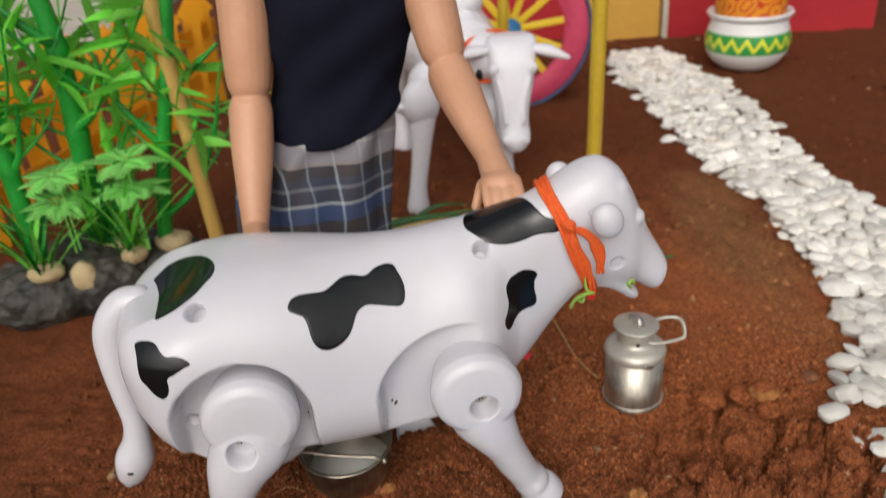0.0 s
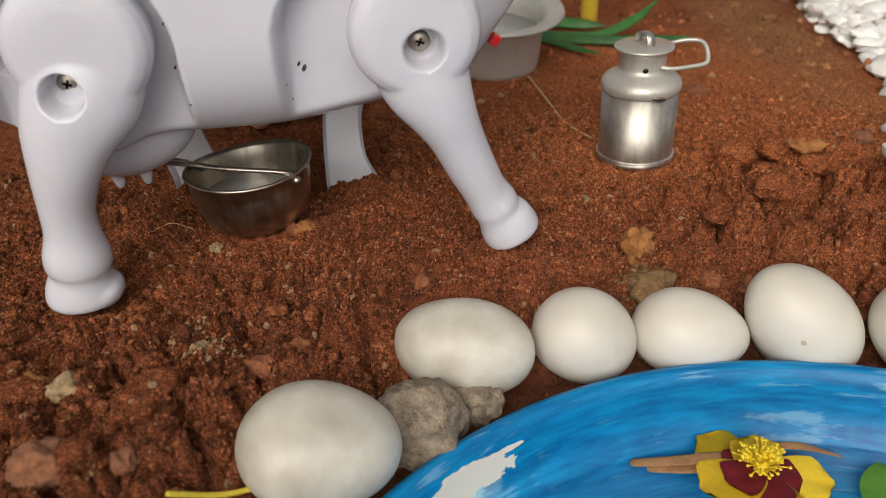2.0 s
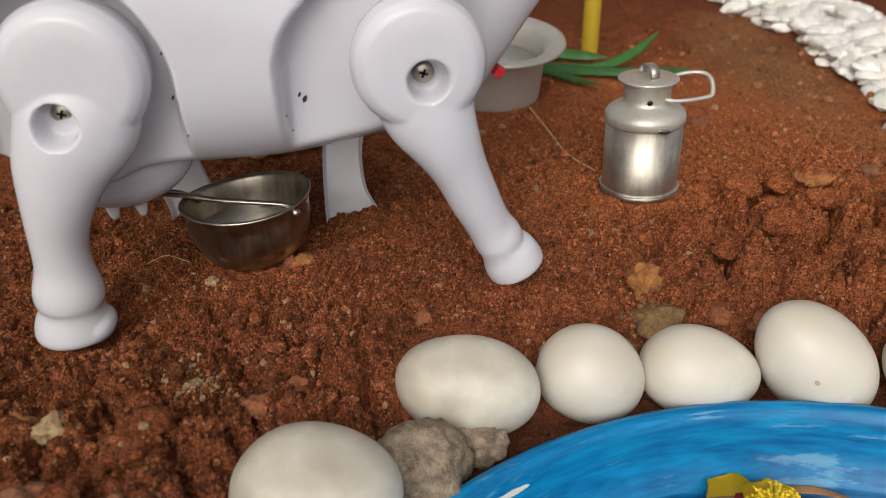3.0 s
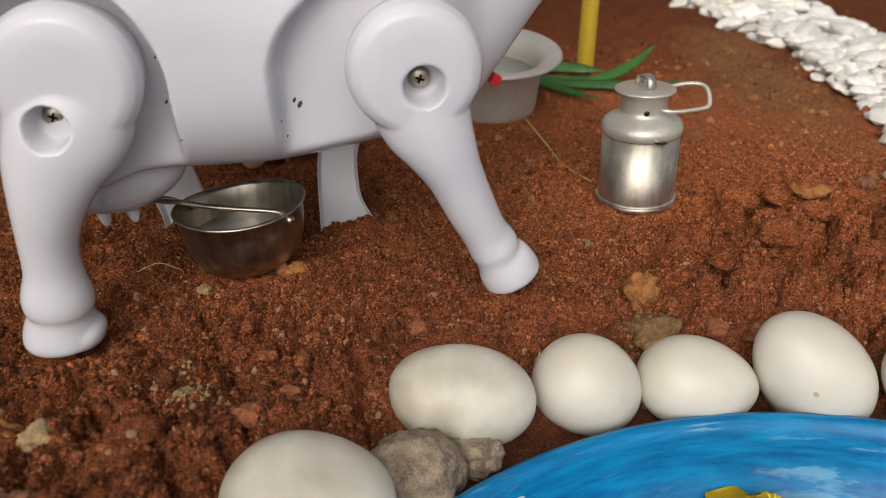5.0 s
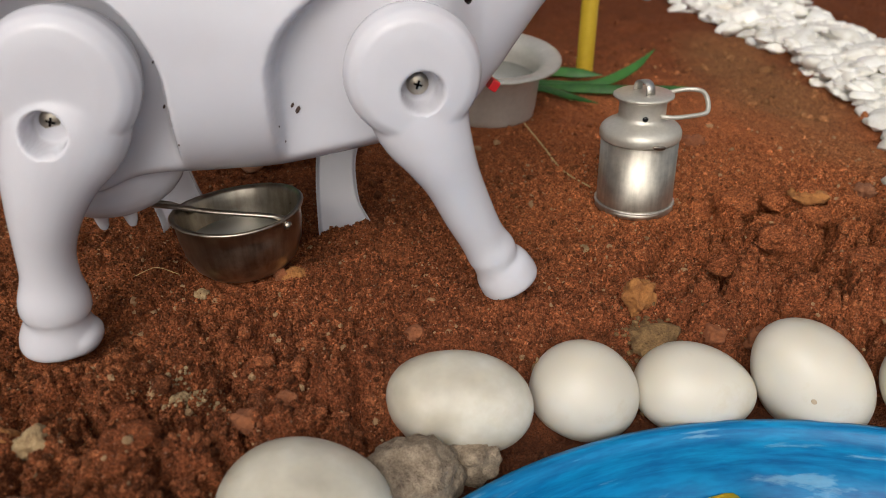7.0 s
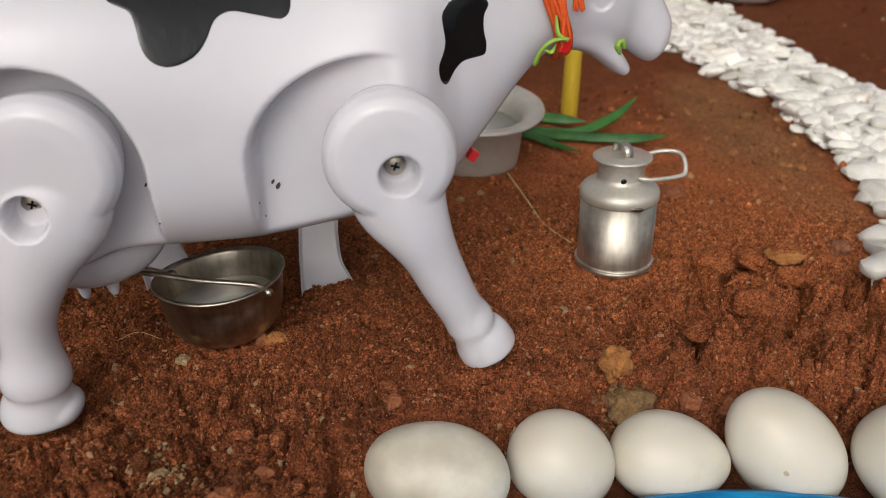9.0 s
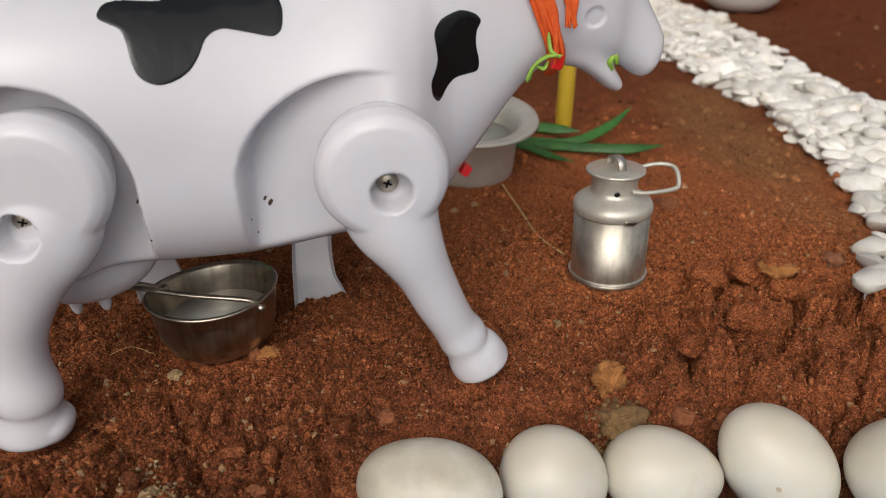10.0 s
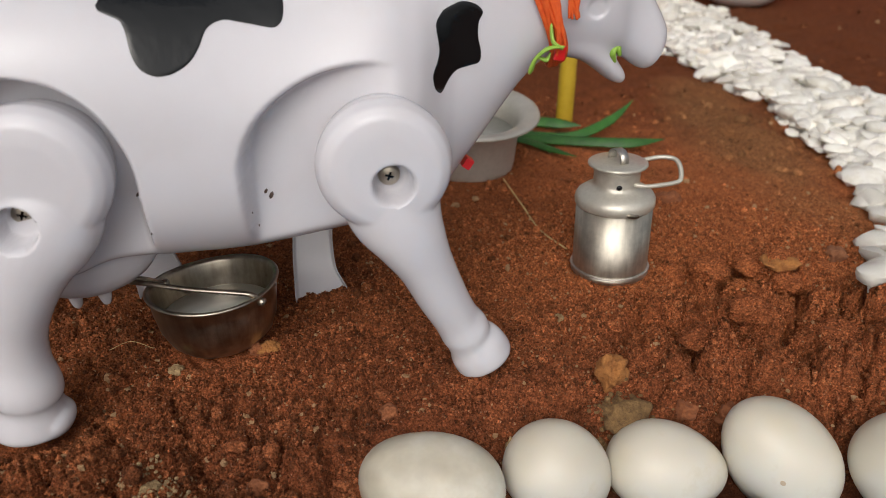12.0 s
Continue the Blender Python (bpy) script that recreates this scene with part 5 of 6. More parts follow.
# ---- pails and dishes ----
def build_can():
    z0 = 0.0
    t = thing("milk_can", pose(0.0850, 0.3415, z0, 0, 0, 0) @ Matrix.Diagonal((1, 1, 0.945, 1)), "dull aluminium miniature milk can with hinged lid", "milk can")
    bm = bmesh.new()
    lathe(bm, [(0.0, 0.0), (0.0157, 0.0), (0.0160, 0.0004), (0.0160, 0.0026), (0.0155, 0.0028), (0.01545, 0.0034), (0.01540, 0.0322), (0.0, 0.0322)], 72)
    body = part("body", bm, CAN, t)
    bm = bmesh.new()
    lathe(bm, [(0.0155, 0.0024), (0.0162, 0.0025), (0.0164, 0.0029), (0.0162, 0.0033), (0.0155, 0.0034)], 72)
    part("foot_ring", bm, BRIGHT, body, "bright thin foot ring")
    bm = bmesh.new()
    lathe(bm, [(0.0150, 0.0318), (0.0158, 0.0320), (0.0161, 0.0326), (0.0161, 0.0346), (0.0159, 0.0356), (0.0152, 0.0368), (0.0138, 0.0380), (0.0120, 0.0390), (0.0104, 0.0398), (0.0095, 0.0406), (0.0092, 0.0418), (0.0092, 0.0466), (0.0097, 0.0480), (0.0105, 0.0490), (0.0, 0.0492)], 72)
    part("shoulder", bm, CANTOP, t, "pale matte shoulder and neck")
    bm = bmesh.new()
    lathe(bm, [(0.0, 0.0492), (0.0112, 0.0492), (0.0118, 0.0497), (0.0118, 0.0503), (0.0110, 0.0508), (0.006, 0.0511), (0.0, 0.0511)], 56)
    lid = part("lid", bm, CANTOP, t)
    bm = bmesh.new()
    rings = []
    for s in np.linspace(0, 1, 15):
        a = math.pi * s
        x, z = -0.0046 * math.cos(a), 0.0509 + 0.0050 * math.sin(a) ** 0.6
        nrm = Vector((-math.cos(a), 0, math.sin(a))) * 0.0003
        rings.append([(x + nrm.x, -0.0018, z + nrm.z), (x + nrm.x, 0.0018, z + nrm.z), (x - nrm.x, 0.0018, z - nrm.z), (x - nrm.x, -0.0018, z - nrm.z)])
    skin_rings(bm, rings)
    for v in bm.verts:
        v.co = spin(0, 0, -70) @ v.co
    part("lid_grip", bm, BRIGHT, lid, "bent strip grip")
    bm = bmesh.new()
    tube(bm, [(0.0060, -0.0080, 0.0432), (0.0110, -0.0085, 0.0428), (0.0220, -0.0060, 0.0432), (0.0245, -0.0040, 0.0448), (0.0245, 0.0, 0.0488), (0.0225, 0.0030, 0.0504), (0.0170, 0.0045, 0.0504), (0.0100, 0.0040, 0.0492)], 0.00095, 10, 60)
    part("handle", bm, CANTOP, t, "bent wire handle")
    bm = bmesh.new()
    ball(bm, (-0.0008, -0.0093, 0.0425), (0.0012, 0.0005, 0.0012), sub=2)
    part("handle_hole", bm, BLACK, t, "dark rivet hole")
    bm = bmesh.new()
    ball(bm, (0.0040, -0.01545, 0.0325), (0.0030, 0.0009, 0.0011), spin(0, 12, 15), 2)
    for v in bm.verts:
        v.co += v.normal * 0.0003 * noise.noise(v.co * 900)
    part("solder_mark", bm, STEEL, t, "dark smudge of solder on the shoulder")


build_can()


def build_pan():
    x, y = -0.0625, 0.2815
    t = thing("milking_pan", pose(x, y, 0.0066, -2, -3, 0) @ Matrix.Diagonal((1, 1, 0.82, 1)), "small worn steel pan with wire handle and some milk", "pan")
    bm = bmesh.new()
    lathe(bm, [(0.0, 0.0), (0.0100, 0.0), (0.0142, 0.0016), (0.0176, 0.0058), (0.0198, 0.0120), (0.0209, 0.0200), (0.0213, 0.0262), (0.0222, 0.0268), (0.0225, 0.0276), (0.0219, 0.0283), (0.0209, 0.0280), (0.0203, 0.0262), (0.0199, 0.0200), (0.0188, 0.0122), (0.0166, 0.0062), (0.0134, 0.0030), (0.0, 0.0020)], 72)
    for v in bm.verts:
        if v.co.z > 0.02:
            a = math.atan2(v.co.y, v.co.x)
            v.co.z += (v.co.z - 0.02) * 0.10 * math.sin(2 * a + 0.6)
    part("bowl", bm, STEEL, t)
    bm = bmesh.new()
    lathe(bm, [(0.0, 0.0150), (0.01915, 0.0150), (0.0189, 0.0142), (0.0, 0.0142)], 48)
    part("milk", bm, MILK, t, "shallow white milk")
    bm = bmesh.new()
    tube(bm, [(0.0185, -0.0110, 0.0248), (0.0165, -0.0125, 0.0285), (0.0120, -0.0125, 0.0298), (-0.0040, -0.0115, 0.0322), (-0.0170, -0.0095, 0.0345), (-0.0255, -0.0075, 0.0352), (-0.0264, -0.0052, 0.0350), (-0.0220, -0.0030, 0.0332), (-0.0198, 0.0005, 0.0298), (-0.0192, 0.0040, 0.0265)], 0.0010, 8, 70)
    part("handle", bm, STEEL, t, "bent wire handle")
    for c in ((0.0190, -0.0112, 0.0243), (-0.0185, 0.0060, 0.0252)):
        bm = bmesh.new()
        ball(bm, c, (0.0016, 0.0016, 0.0020), sub=2)
        part("handle_lug", bm, STEEL, t)


build_pan()


def build_dish():
    t = thing("steel_dish", pose(0.0300, 0.4640, soil_z(0.03, 0.464), 8, 3, 0), "dull aluminium feeding dish with wide rim and water", "dish")
    bm = bmesh.new()
    lathe(bm, [(0.0, 0.0), (0.0225, 0.0), (0.0242, 0.001), (0.0250, 0.006), (0.0262, 0.0265), (0.0268, 0.0298), (0.0295, 0.0316), (0.0355, 0.0326), (0.0368, 0.0334), (0.0364, 0.0346), (0.0345, 0.0350), (0.0292, 0.0338), (0.0262, 0.0318), (0.0250, 0.0260), (0.0238, 0.006), (0.0220, 0.003), (0.0, 0.003)], 72)
    part("bowl", bm, DISH, t)
    bm = bmesh.new()
    lathe(bm, [(0.0, 0.0215), (0.0246, 0.0215), (0.0244, 0.0205), (0.0, 0.0205)], 48)
    part("feed_water", bm, GREYWATER, t, "cloudy grey water")


build_dish()


def blade(name, pts, width, label, group, material=BLADE, category="grass"):
    bm = bmesh.new()
    r = [width * 0.7] + [width] * (len(pts) - 2) + [width * 0.1]
    tube(bm, pts, r, 8, 22, flat=0.14, side=(0.05, -0.75, 0.7))
    single(name, bm, material, Matrix.Translation((0, 0, 0.003)), label, category, group)


for pts, w in (([(0.045, 0.502, 0.003), (0.0615, 0.4975, 0.004), (0.0912, 0.490, 0.005), (0.1155, 0.5020, 0.010), (0.1325, 0.5166, 0.0180)], 0.0029),
               ([(0.048, 0.500, 0.002), (0.0625, 0.4945, 0.003), (0.1026, 0.4790, 0.005), (0.1244, 0.4765, 0.005), (0.1441, 0.4815, 0.005)], 0.0031),
               ([(0.055, 0.498, 0.002), (0.0656, 0.4885, 0.003), (0.0771, 0.4740, 0.003), (0.0900, 0.4610, 0.003)], 0.0022),
               ([(0.055, 0.524, 0.003), (0.0721, 0.5198, 0.005), (0.0874, 0.5146, 0.005), (0.1011, 0.5127, 0.004)], 0.0034)):
    blade("grass_blade", pts, w, "long flat green grass blade on the soil", "grass blades by the dish")
rng = np.random.default_rng(21)
for k in range(14):
    a = rng.uniform(-0.7, 0.9)
    x, y = -0.035 + rng.normal(0, 0.012), 0.545 + rng.normal(0, 0.012)
    ln = rng.uniform(0.03, 0.06)
    p = [(x - ln * math.cos(a), y - ln * math.sin(a) * 0.5, 0.003), (x, y, 0.006 + rng.uniform(0, 0.008)), (x + ln * math.cos(a), y + ln * math.sin(a) * 0.5, 0.004 + rng.uniform(0, 0.012))]
    blade("grass_blade", p, rng.uniform(0.0012, 0.0024), "narrow green grass blade in a fodder heap", "fodder heap", STRAW if k % 4 == 3 else BLADE)

# ---- posts ----
for pts, label in (([(0.0940, 0.5390, -0.02), (0.0965, 0.5395, 0.08), (0.1020, 0.5420, 0.34)], "mustard-painted round pole standing in the soil"),
                   ([(-0.1775, 0.5000, -0.02), (-0.1830, 0.5000, 0.10), (-0.1945, 0.5000, 0.34)], "tan-painted round pole standing in the soil"),
                   ([(0.0480, 0.8000, -0.02), (0.0490, 0.8000, 0.10), (0.0500, 0.8000, 0.34)], "thin mustard pole beside the cart wheel")):
    bm = bmesh.new()
    tube(bm, pts, 0.0054, 20, 16)
    single("pole", bm, TAN if label.startswith("tan") else MUSTARD, Matrix(), label, "pole", "shelter poles")


# ---- the doll ----
def build_doll():
    parts = []

    def add(bm, material, voxel):
        me = fused("piece", bm, voxel, 5)
        me.materials.append(material)
        parts.append(me)
    bm = bmesh.new()
    for s, shoulder, elbow, wrist, palm in ((-1, (-0.1055, 0.412, 0.230), (-0.1098, 0.399, 0.1625), (-0.1090, 0.360, 0.106), (-0.1035, 0.340, 0.108)),
                                            (1, (-0.0165, 0.412, 0.228), (-0.0050, 0.396, 0.1735), (0.0125, 0.336, 0.1480), (0.0158, 0.318, 0.1425))):
        S_, E_, W_ = Vector(shoulder), Vector(elbow), Vector(wrist)
        ua, fa = (E_ - S_).normalized(), (W_ - E_).normalized()
        tube(bm, [tuple(S_), tuple((S_ + E_) / 2), tuple(E_ - ua * 0.010), tuple(E_ - ua * 0.003)], [0.0135, 0.0130, 0.0116, 0.0084], 20, 24, round_ends=True)
        tube(bm, [tuple(E_ + fa * 0.004), tuple(E_.lerp(W_, 0.4)), tuple(W_)], [0.0116, 0.0108, 0.0066], 20, 18)
        tube(bm, [tuple(W_), tuple(W_.lerp(Vector(palm), 0.5)), palm], [0.0066, 0.0072, 0.0070], 14, 10)
        ball(bm, palm, (0.0096, 0.0105, 0.0060), spin(-25, 0, 0))
        for f in range(4):
            x = palm[0] + (f - 1.5) * 0.0046
            tube(bm, [(x, palm[1] - 0.004, palm[2] + 0.0015), (x + 0.0006, palm[1] - 0.0135, palm[2] - 0.001), (x + 0.0012, palm[1] - 0.0185, palm[2] - 0.0095)], [0.0026, 0.0025, 0.0019], 8, 10)
        tube(bm, [(palm[0] - s * 0.008, palm[1], palm[2]), (palm[0] - s * 0.0115, palm[1] - 0.008, palm[2] - 0.007)], [0.0028, 0.0022], 8)
    tube(bm, [(-0.0600, 0.420, 0.245), (-0.0600, 0.420, 0.268)], 0.0105, 14)
    ball(bm, (-0.0600, 0.418, 0.290), (0.0185, 0.021, 0.0245))
    for x in (-0.085, -0.045):
        tube(bm, [(x, 0.418, 0.012), (x, 0.404, 0.008), (x, 0.385, 0.006)], [0.008, 0.0085, 0.006], 12)
    add(bm, SKIN, 0.0008)
    bm = bmesh.new()
    rows = spline([(-0.0695, 0.417, 0.1415, 0.0385, 0.0292), (-0.0695, 0.417, 0.148, 0.0380, 0.0287), (-0.0650, 0.417, 0.168, 0.0345, 0.0250), (-0.0610, 0.416, 0.190, 0.0385, 0.0265), (-0.0580, 0.416, 0.212, 0.0420, 0.0275), (-0.0590, 0.418, 0.232, 0.0420, 0.0235), (-0.0600, 0.420, 0.246, 0.0250, 0.0170)], 40)
    skin_rings(bm, [[(cx + (hx + 0.0010 * math.sin(6 * a + cz * 160)) * math.cos(a), cy + (hy + 0.0013 * math.sin(5 * a - cz * 190)) * math.sin(a), cz + ease(0.175, 0.142, cz) * (0.014 * max(0, math.cos(a)) ** 2 - 0.005 * max(0, -math.sin(a)))) for a in np.linspace(0, 2 * math.pi, 72, endpoint=False)] for cx, cy, cz, hx, hy in rows])
    add(bm, NAVY, 0.001)
    bm = bmesh.new()
    rows = spline([(-0.0690, 0.416, 0.157, 0.0305, 0.0215), (-0.0700, 0.416, 0.145, 0.0335, 0.0240), (-0.0825, 0.414, 0.122, 0.0425, 0.0275), (-0.0890, 0.412, 0.085, 0.0435, 0.0290), (-0.0890, 0.412, 0.045, 0.0420, 0.0290), (-0.0890, 0.412, 0.012, 0.0420, 0.0290)], 40)
    skin_rings(bm, [[(cx + (hx + 0.0020 * math.sin(9 * a + cz * 25)) * math.cos(a), cy + (hy + 0.0024 * math.sin(7 * a + cz * 18) + 0.0010 * math.sin(13 * a - cz * 40)) * math.sin(a), cz) for a in np.linspace(0, 2 * math.pi, 90, endpoint=False)] for cx, cy, cz, hx, hy in rows])
    add(bm, PLAID, 0.001)
    whole, mats, bm = bpy.data.meshes.new("doll"), [], bmesh.new()
    for k, me in enumerate(parts):
        first = len(bm.faces)
        bm.from_mesh(me)
        bm.faces.ensure_lookup_table()
        for f in bm.faces[first:]:
            f.material_index = k
        whole.materials.append(me.materials[0])
    bm.to_mesh(whole)
    bm.free()
    whole.shade_smooth()
    tagged(new("doll", whole), "jointed vinyl doll in navy top and plaid wrap behind the cow", "doll")


build_doll()


# ---- the toy bull ----
def build_bull():
    t = thing("toy_bull", (0, 0, 0), "white plastic toy bull standing behind the doll", "toy bull")
    bm = bmesh.new()
    tube(bm, [(-0.040, 0.755, 0.118), (-0.025, 0.72, 0.122), (-0.008, 0.68, 0.122), (0.004, 0.645, 0.120)], [0.026, 0.038, 0.040, 0.034], 24, 30)
    tube(bm, [(0.004, 0.645, 0.118), (0.018, 0.628, 0.120), (0.032, 0.612, 0.119)], [0.030, 0.024, 0.017], 20, 12)
    # the head: broad flat forehead, narrow bridge, blunt muzzle
    head = spline([(0.0425, 0.6140, 0.1400, 0.0150, 0.0080, 0.8), (0.0425, 0.6100, 0.1360, 0.0195, 0.0120, 0.62), (0.0425, 0.6060, 0.1260, 0.0188, 0.0150, 0.58), (0.0422, 0.6030, 0.1150, 0.0176, 0.0160, 0.58), (0.0418, 0.5990, 0.1010, 0.0156, 0.0160, 0.62),
                   (0.0412, 0.5930, 0.0855, 0.0128, 0.0140, 0.72), (0.0416, 0.5880, 0.0750, 0.0120, 0.0125, 0.82), (0.0420, 0.5840, 0.0680, 0.0122, 0.0120, 0.85), (0.0420, 0.5820, 0.0610, 0.0104, 0.0105, 0.9), (0.0420, 0.5815, 0.0560, 0.0066, 0.0070, 1.0)], 60)
    skin_rings(bm, [[(cx + hw * math.copysign(abs(math.cos(a)) ** q, math.cos(a)), cy + hd * math.copysign(abs(math.sin(a)) ** q, math.sin(a)), cz) for a in np.linspace(0, 2 * math.pi, 48, endpoint=False)] for cx, cy, cz, hw, hd, q in head])
    # dewlap under the throat
    tube(bm, [(0.030, 0.618, 0.100), (0.022, 0.620, 0.078), (0.024, 0.616, 0.060)], [0.016, 0.012, 0.006], 16, 16)
    for s in (-1, 1):
        ball(bm, (0.0422 + s * 0.0150, 0.5905, 0.1185), (0.0044, 0.0036, 0.0050))
        tube(bm, [(0.0420 + s * 0.0120, 0.5880, 0.1100), (0.0416 + s * 0.0078, 0.5830, 0.0950), (0.0416 + s * 0.0070, 0.5770, 0.0800)], [0.0022, 0.0020, 0.0018], 8, 12)
        ball(bm, (0.0420 + s * 0.0070, 0.5740, 0.0665), (0.0042, 0.0036, 0.0040))
        ball(bm, (0.0000 + s * 0.026, 0.632, 0.098), (0.0165, 0.0200, 0.0200))
    ball(bm, (0.008, 0.665, 0.158), (0.017, 0.024, 0.014))
    body = fused("body", bm, 0.0011, 4)
    body.materials.append(BULLWHITE)
    part("body", body, BULLWHITE, t)
    for line in ([(-0.024, 0.628, 0.105), (-0.030, 0.612, 0.085), (-0.034, 0.605, 0.050), (-0.0385, 0.602, 0.022), (-0.0400, 0.600, 0.004)],
                 [(0.030, 0.632, 0.100), (0.033, 0.618, 0.075), (0.034, 0.612, 0.045), (0.036, 0.608, 0.020), (0.037, 0.606, 0.004)],
                 [(-0.055, 0.748, 0.105), (-0.060, 0.752, 0.070), (-0.058, 0.758, 0.035), (-0.060, 0.752, 0.004)],
                 [(0.000, 0.768, 0.105), (0.005, 0.772, 0.070), (0.008, 0.778, 0.035), (0.008, 0.772, 0.004)]):
        bm = bmesh.new()
        r = [0.0150, 0.0125, 0.0080, 0.0074, 0.0096] if len(line) == 5 else [0.019, 0.012, 0.0085, 0.0105]
        tube(bm, line, r, 18, 26)
        if len(line) == 5:
            x, y, z = line[1]
            ball(bm, (x - 0.001, y - 0.003, z + 0.006), (0.0160, 0.0125, 0.0205), spin(0, 0, 20))
            tube(bm, [(x - 0.0165, y - 0.006, z + 0.004), (x - 0.0185, y - 0.0065, z + 0.004)], [0.0052, 0.0040], 14)
        part("leg", bm, BULLWHITE, t)
    for line in ([(0.058, 0.602, 0.1305), (0.070, 0.600, 0.1285), (0.0835, 0.598, 0.1235)], [(0.027, 0.604, 0.1310), (0.013, 0.603, 0.1300), (0.000, 0.601, 0.1270)]):
        bm = bmesh.new()
        tube(bm, line, [0.0052, 0.0078, 0.0040], 14, 14, flat=0.6)
        part("ear", bm, BULLWHITE, t)
    for c, r in (((0.0165, 0.5990, 0.1120), (0.003, 0.002, 0.006)), ((-0.004, 0.690, 0.162), (0.012, 0.012, 0.003))):
        bm = bmesh.new()
        ball(bm, c, r)
        part("marking", bm, BLACK, t, "black painted patch")
    c = thing("rope_collar", (0, 0, 0), "orange thread tied round the bull's head", "rope")
    for k in range(3):
        bm = bmesh.new()
        pts = [(0.026 + 0.0245 * math.cos(a), 0.612 + 0.012 * math.cos(a) + 0.012 * math.sin(a) + k * 0.0014, 0.124 + 0.0165 * math.sin(a)) for a in np.linspace(0, 2 * math.pi, 36, endpoint=False)]
        tube(bm, pts, 0.0013, 6, loop=True)
        part("strand", bm, ROPE, c)


build_bull()


# ---- the cart wheel ----
def build_wheel():
    t = thing("cart_wheel", pose(0.0600, 0.872, 0.0850, 0, 0, -4), "toy cart wheel with pink rim, yellow spokes, blue hub", "wheel")

    def ring(inner, outer, depth, material, name):
        bm = bmesh.new()
        rings = []
        for a in np.linspace(0, 2 * math.pi, 72, endpoint=False):
            c, s = math.cos(a), math.sin(a)
            e = 0.001
            rings.append([(r * c, y, r * s) for r, y in ((inner, -depth + e), (inner + e, -depth), (outer - e, -depth), (outer, -depth + e), (outer, depth - e), (outer - e, depth), (inner + e, depth), (inner, depth - e))])
        skin_rings(bm, rings, loop=True)
        bmesh.ops.recalc_face_normals(bm, faces=bm.faces)
        part(name, bm, material, t)
    ring(0.0600, 0.0860, 0.0050, PINK, "rim")
    ring(0.0862, 0.0895, 0.0080, TYRE, "tyre")
    for k in range(12):
        bm = bmesh.new()
        a = math.radians(30 * k + 8)
        box(bm, (0.0365 * math.cos(a), 0, 0.0365 * math.sin(a)), (0.049, 0.0050, 0.0075), spin(0, -math.degrees(a), 0), 0.0012)
        part("spoke", bm, YELLOW, t)
    bm = bmesh.new()
    rings = [[(r * math.cos(a), y, r * math.sin(a)) for a in np.linspace(0, 2 * math.pi, 32, endpoint=False)] for r, y in ((0.0002, -0.013), (0.006, -0.013), (0.0075, -0.011), (0.008, -0.008), (0.0125, -0.007), (0.0130, -0.004), (0.0130, 0.006), (0.0002, 0.006))]
    skin_rings(bm, rings)
    part("hub", bm, BLUETRIM, t)


build_wheel()


# ---- the pots ----
def build_pots():
    x, y = 0.354, 0.958
    t = thing("painted_pot", pose(x, y, soil_z(x, y)) @ Matrix.Scale(0.88, 4), "white round pot with green band and yellow zigzag", "pot")
    bm = bmesh.new()
    lathe(bm, [(0.0, 0.0), (0.030, 0.0), (0.036, 0.003), (0.045, 0.010), (0.053, 0.022), (0.056, 0.034), (0.0555, 0.045), (0.052, 0.056), (0.0500, 0.062), (0.0503, 0.0668), (0.0470, 0.0668), (0.046, 0.06), (0.04, 0.05), (0.0, 0.05)], 64)
    part("vessel", bm, POT, t)
    bm = bmesh.new()
    lathe(bm, [(0.0506, 0.0670), (0.0545, 0.072), (0.0560, 0.0745), (0.0545, 0.077), (0.0505, 0.076), (0.0468, 0.070), (0.0466, 0.0670)], 64)
    part("rim", bm, POT, t, "flared white rim")
    u = thing("painted_pot", pose(x, y, soil_z(x, y) + 0.0505 * 0.88) @ Matrix.Scale(0.88, 4), "orange and green painted pot nested in the white pot", "pot")
    bm = bmesh.new()
    lathe(bm, [(0.0, 0.0), (0.030, 0.0), (0.042, 0.012), (0.0455, 0.026), (0.0465, 0.040), (0.047, 0.055), (0.0455, 0.072), (0.038, 0.085), (0.0362, 0.0898), (0.0342, 0.0898), (0.034, 0.085), (0.0, 0.07)], 64)
    part("vessel", bm, SWIRL, u)
    bm = bmesh.new()
    lathe(bm, [(0.0362, 0.0900), (0.036, 0.092), (0.042, 0.100), (0.043, 0.103), (0.039, 0.103), (0.034, 0.094), (0.0342, 0.0900)], 64)
    part("rim", bm, SWIRL, u, "flared green rim")


build_pots()


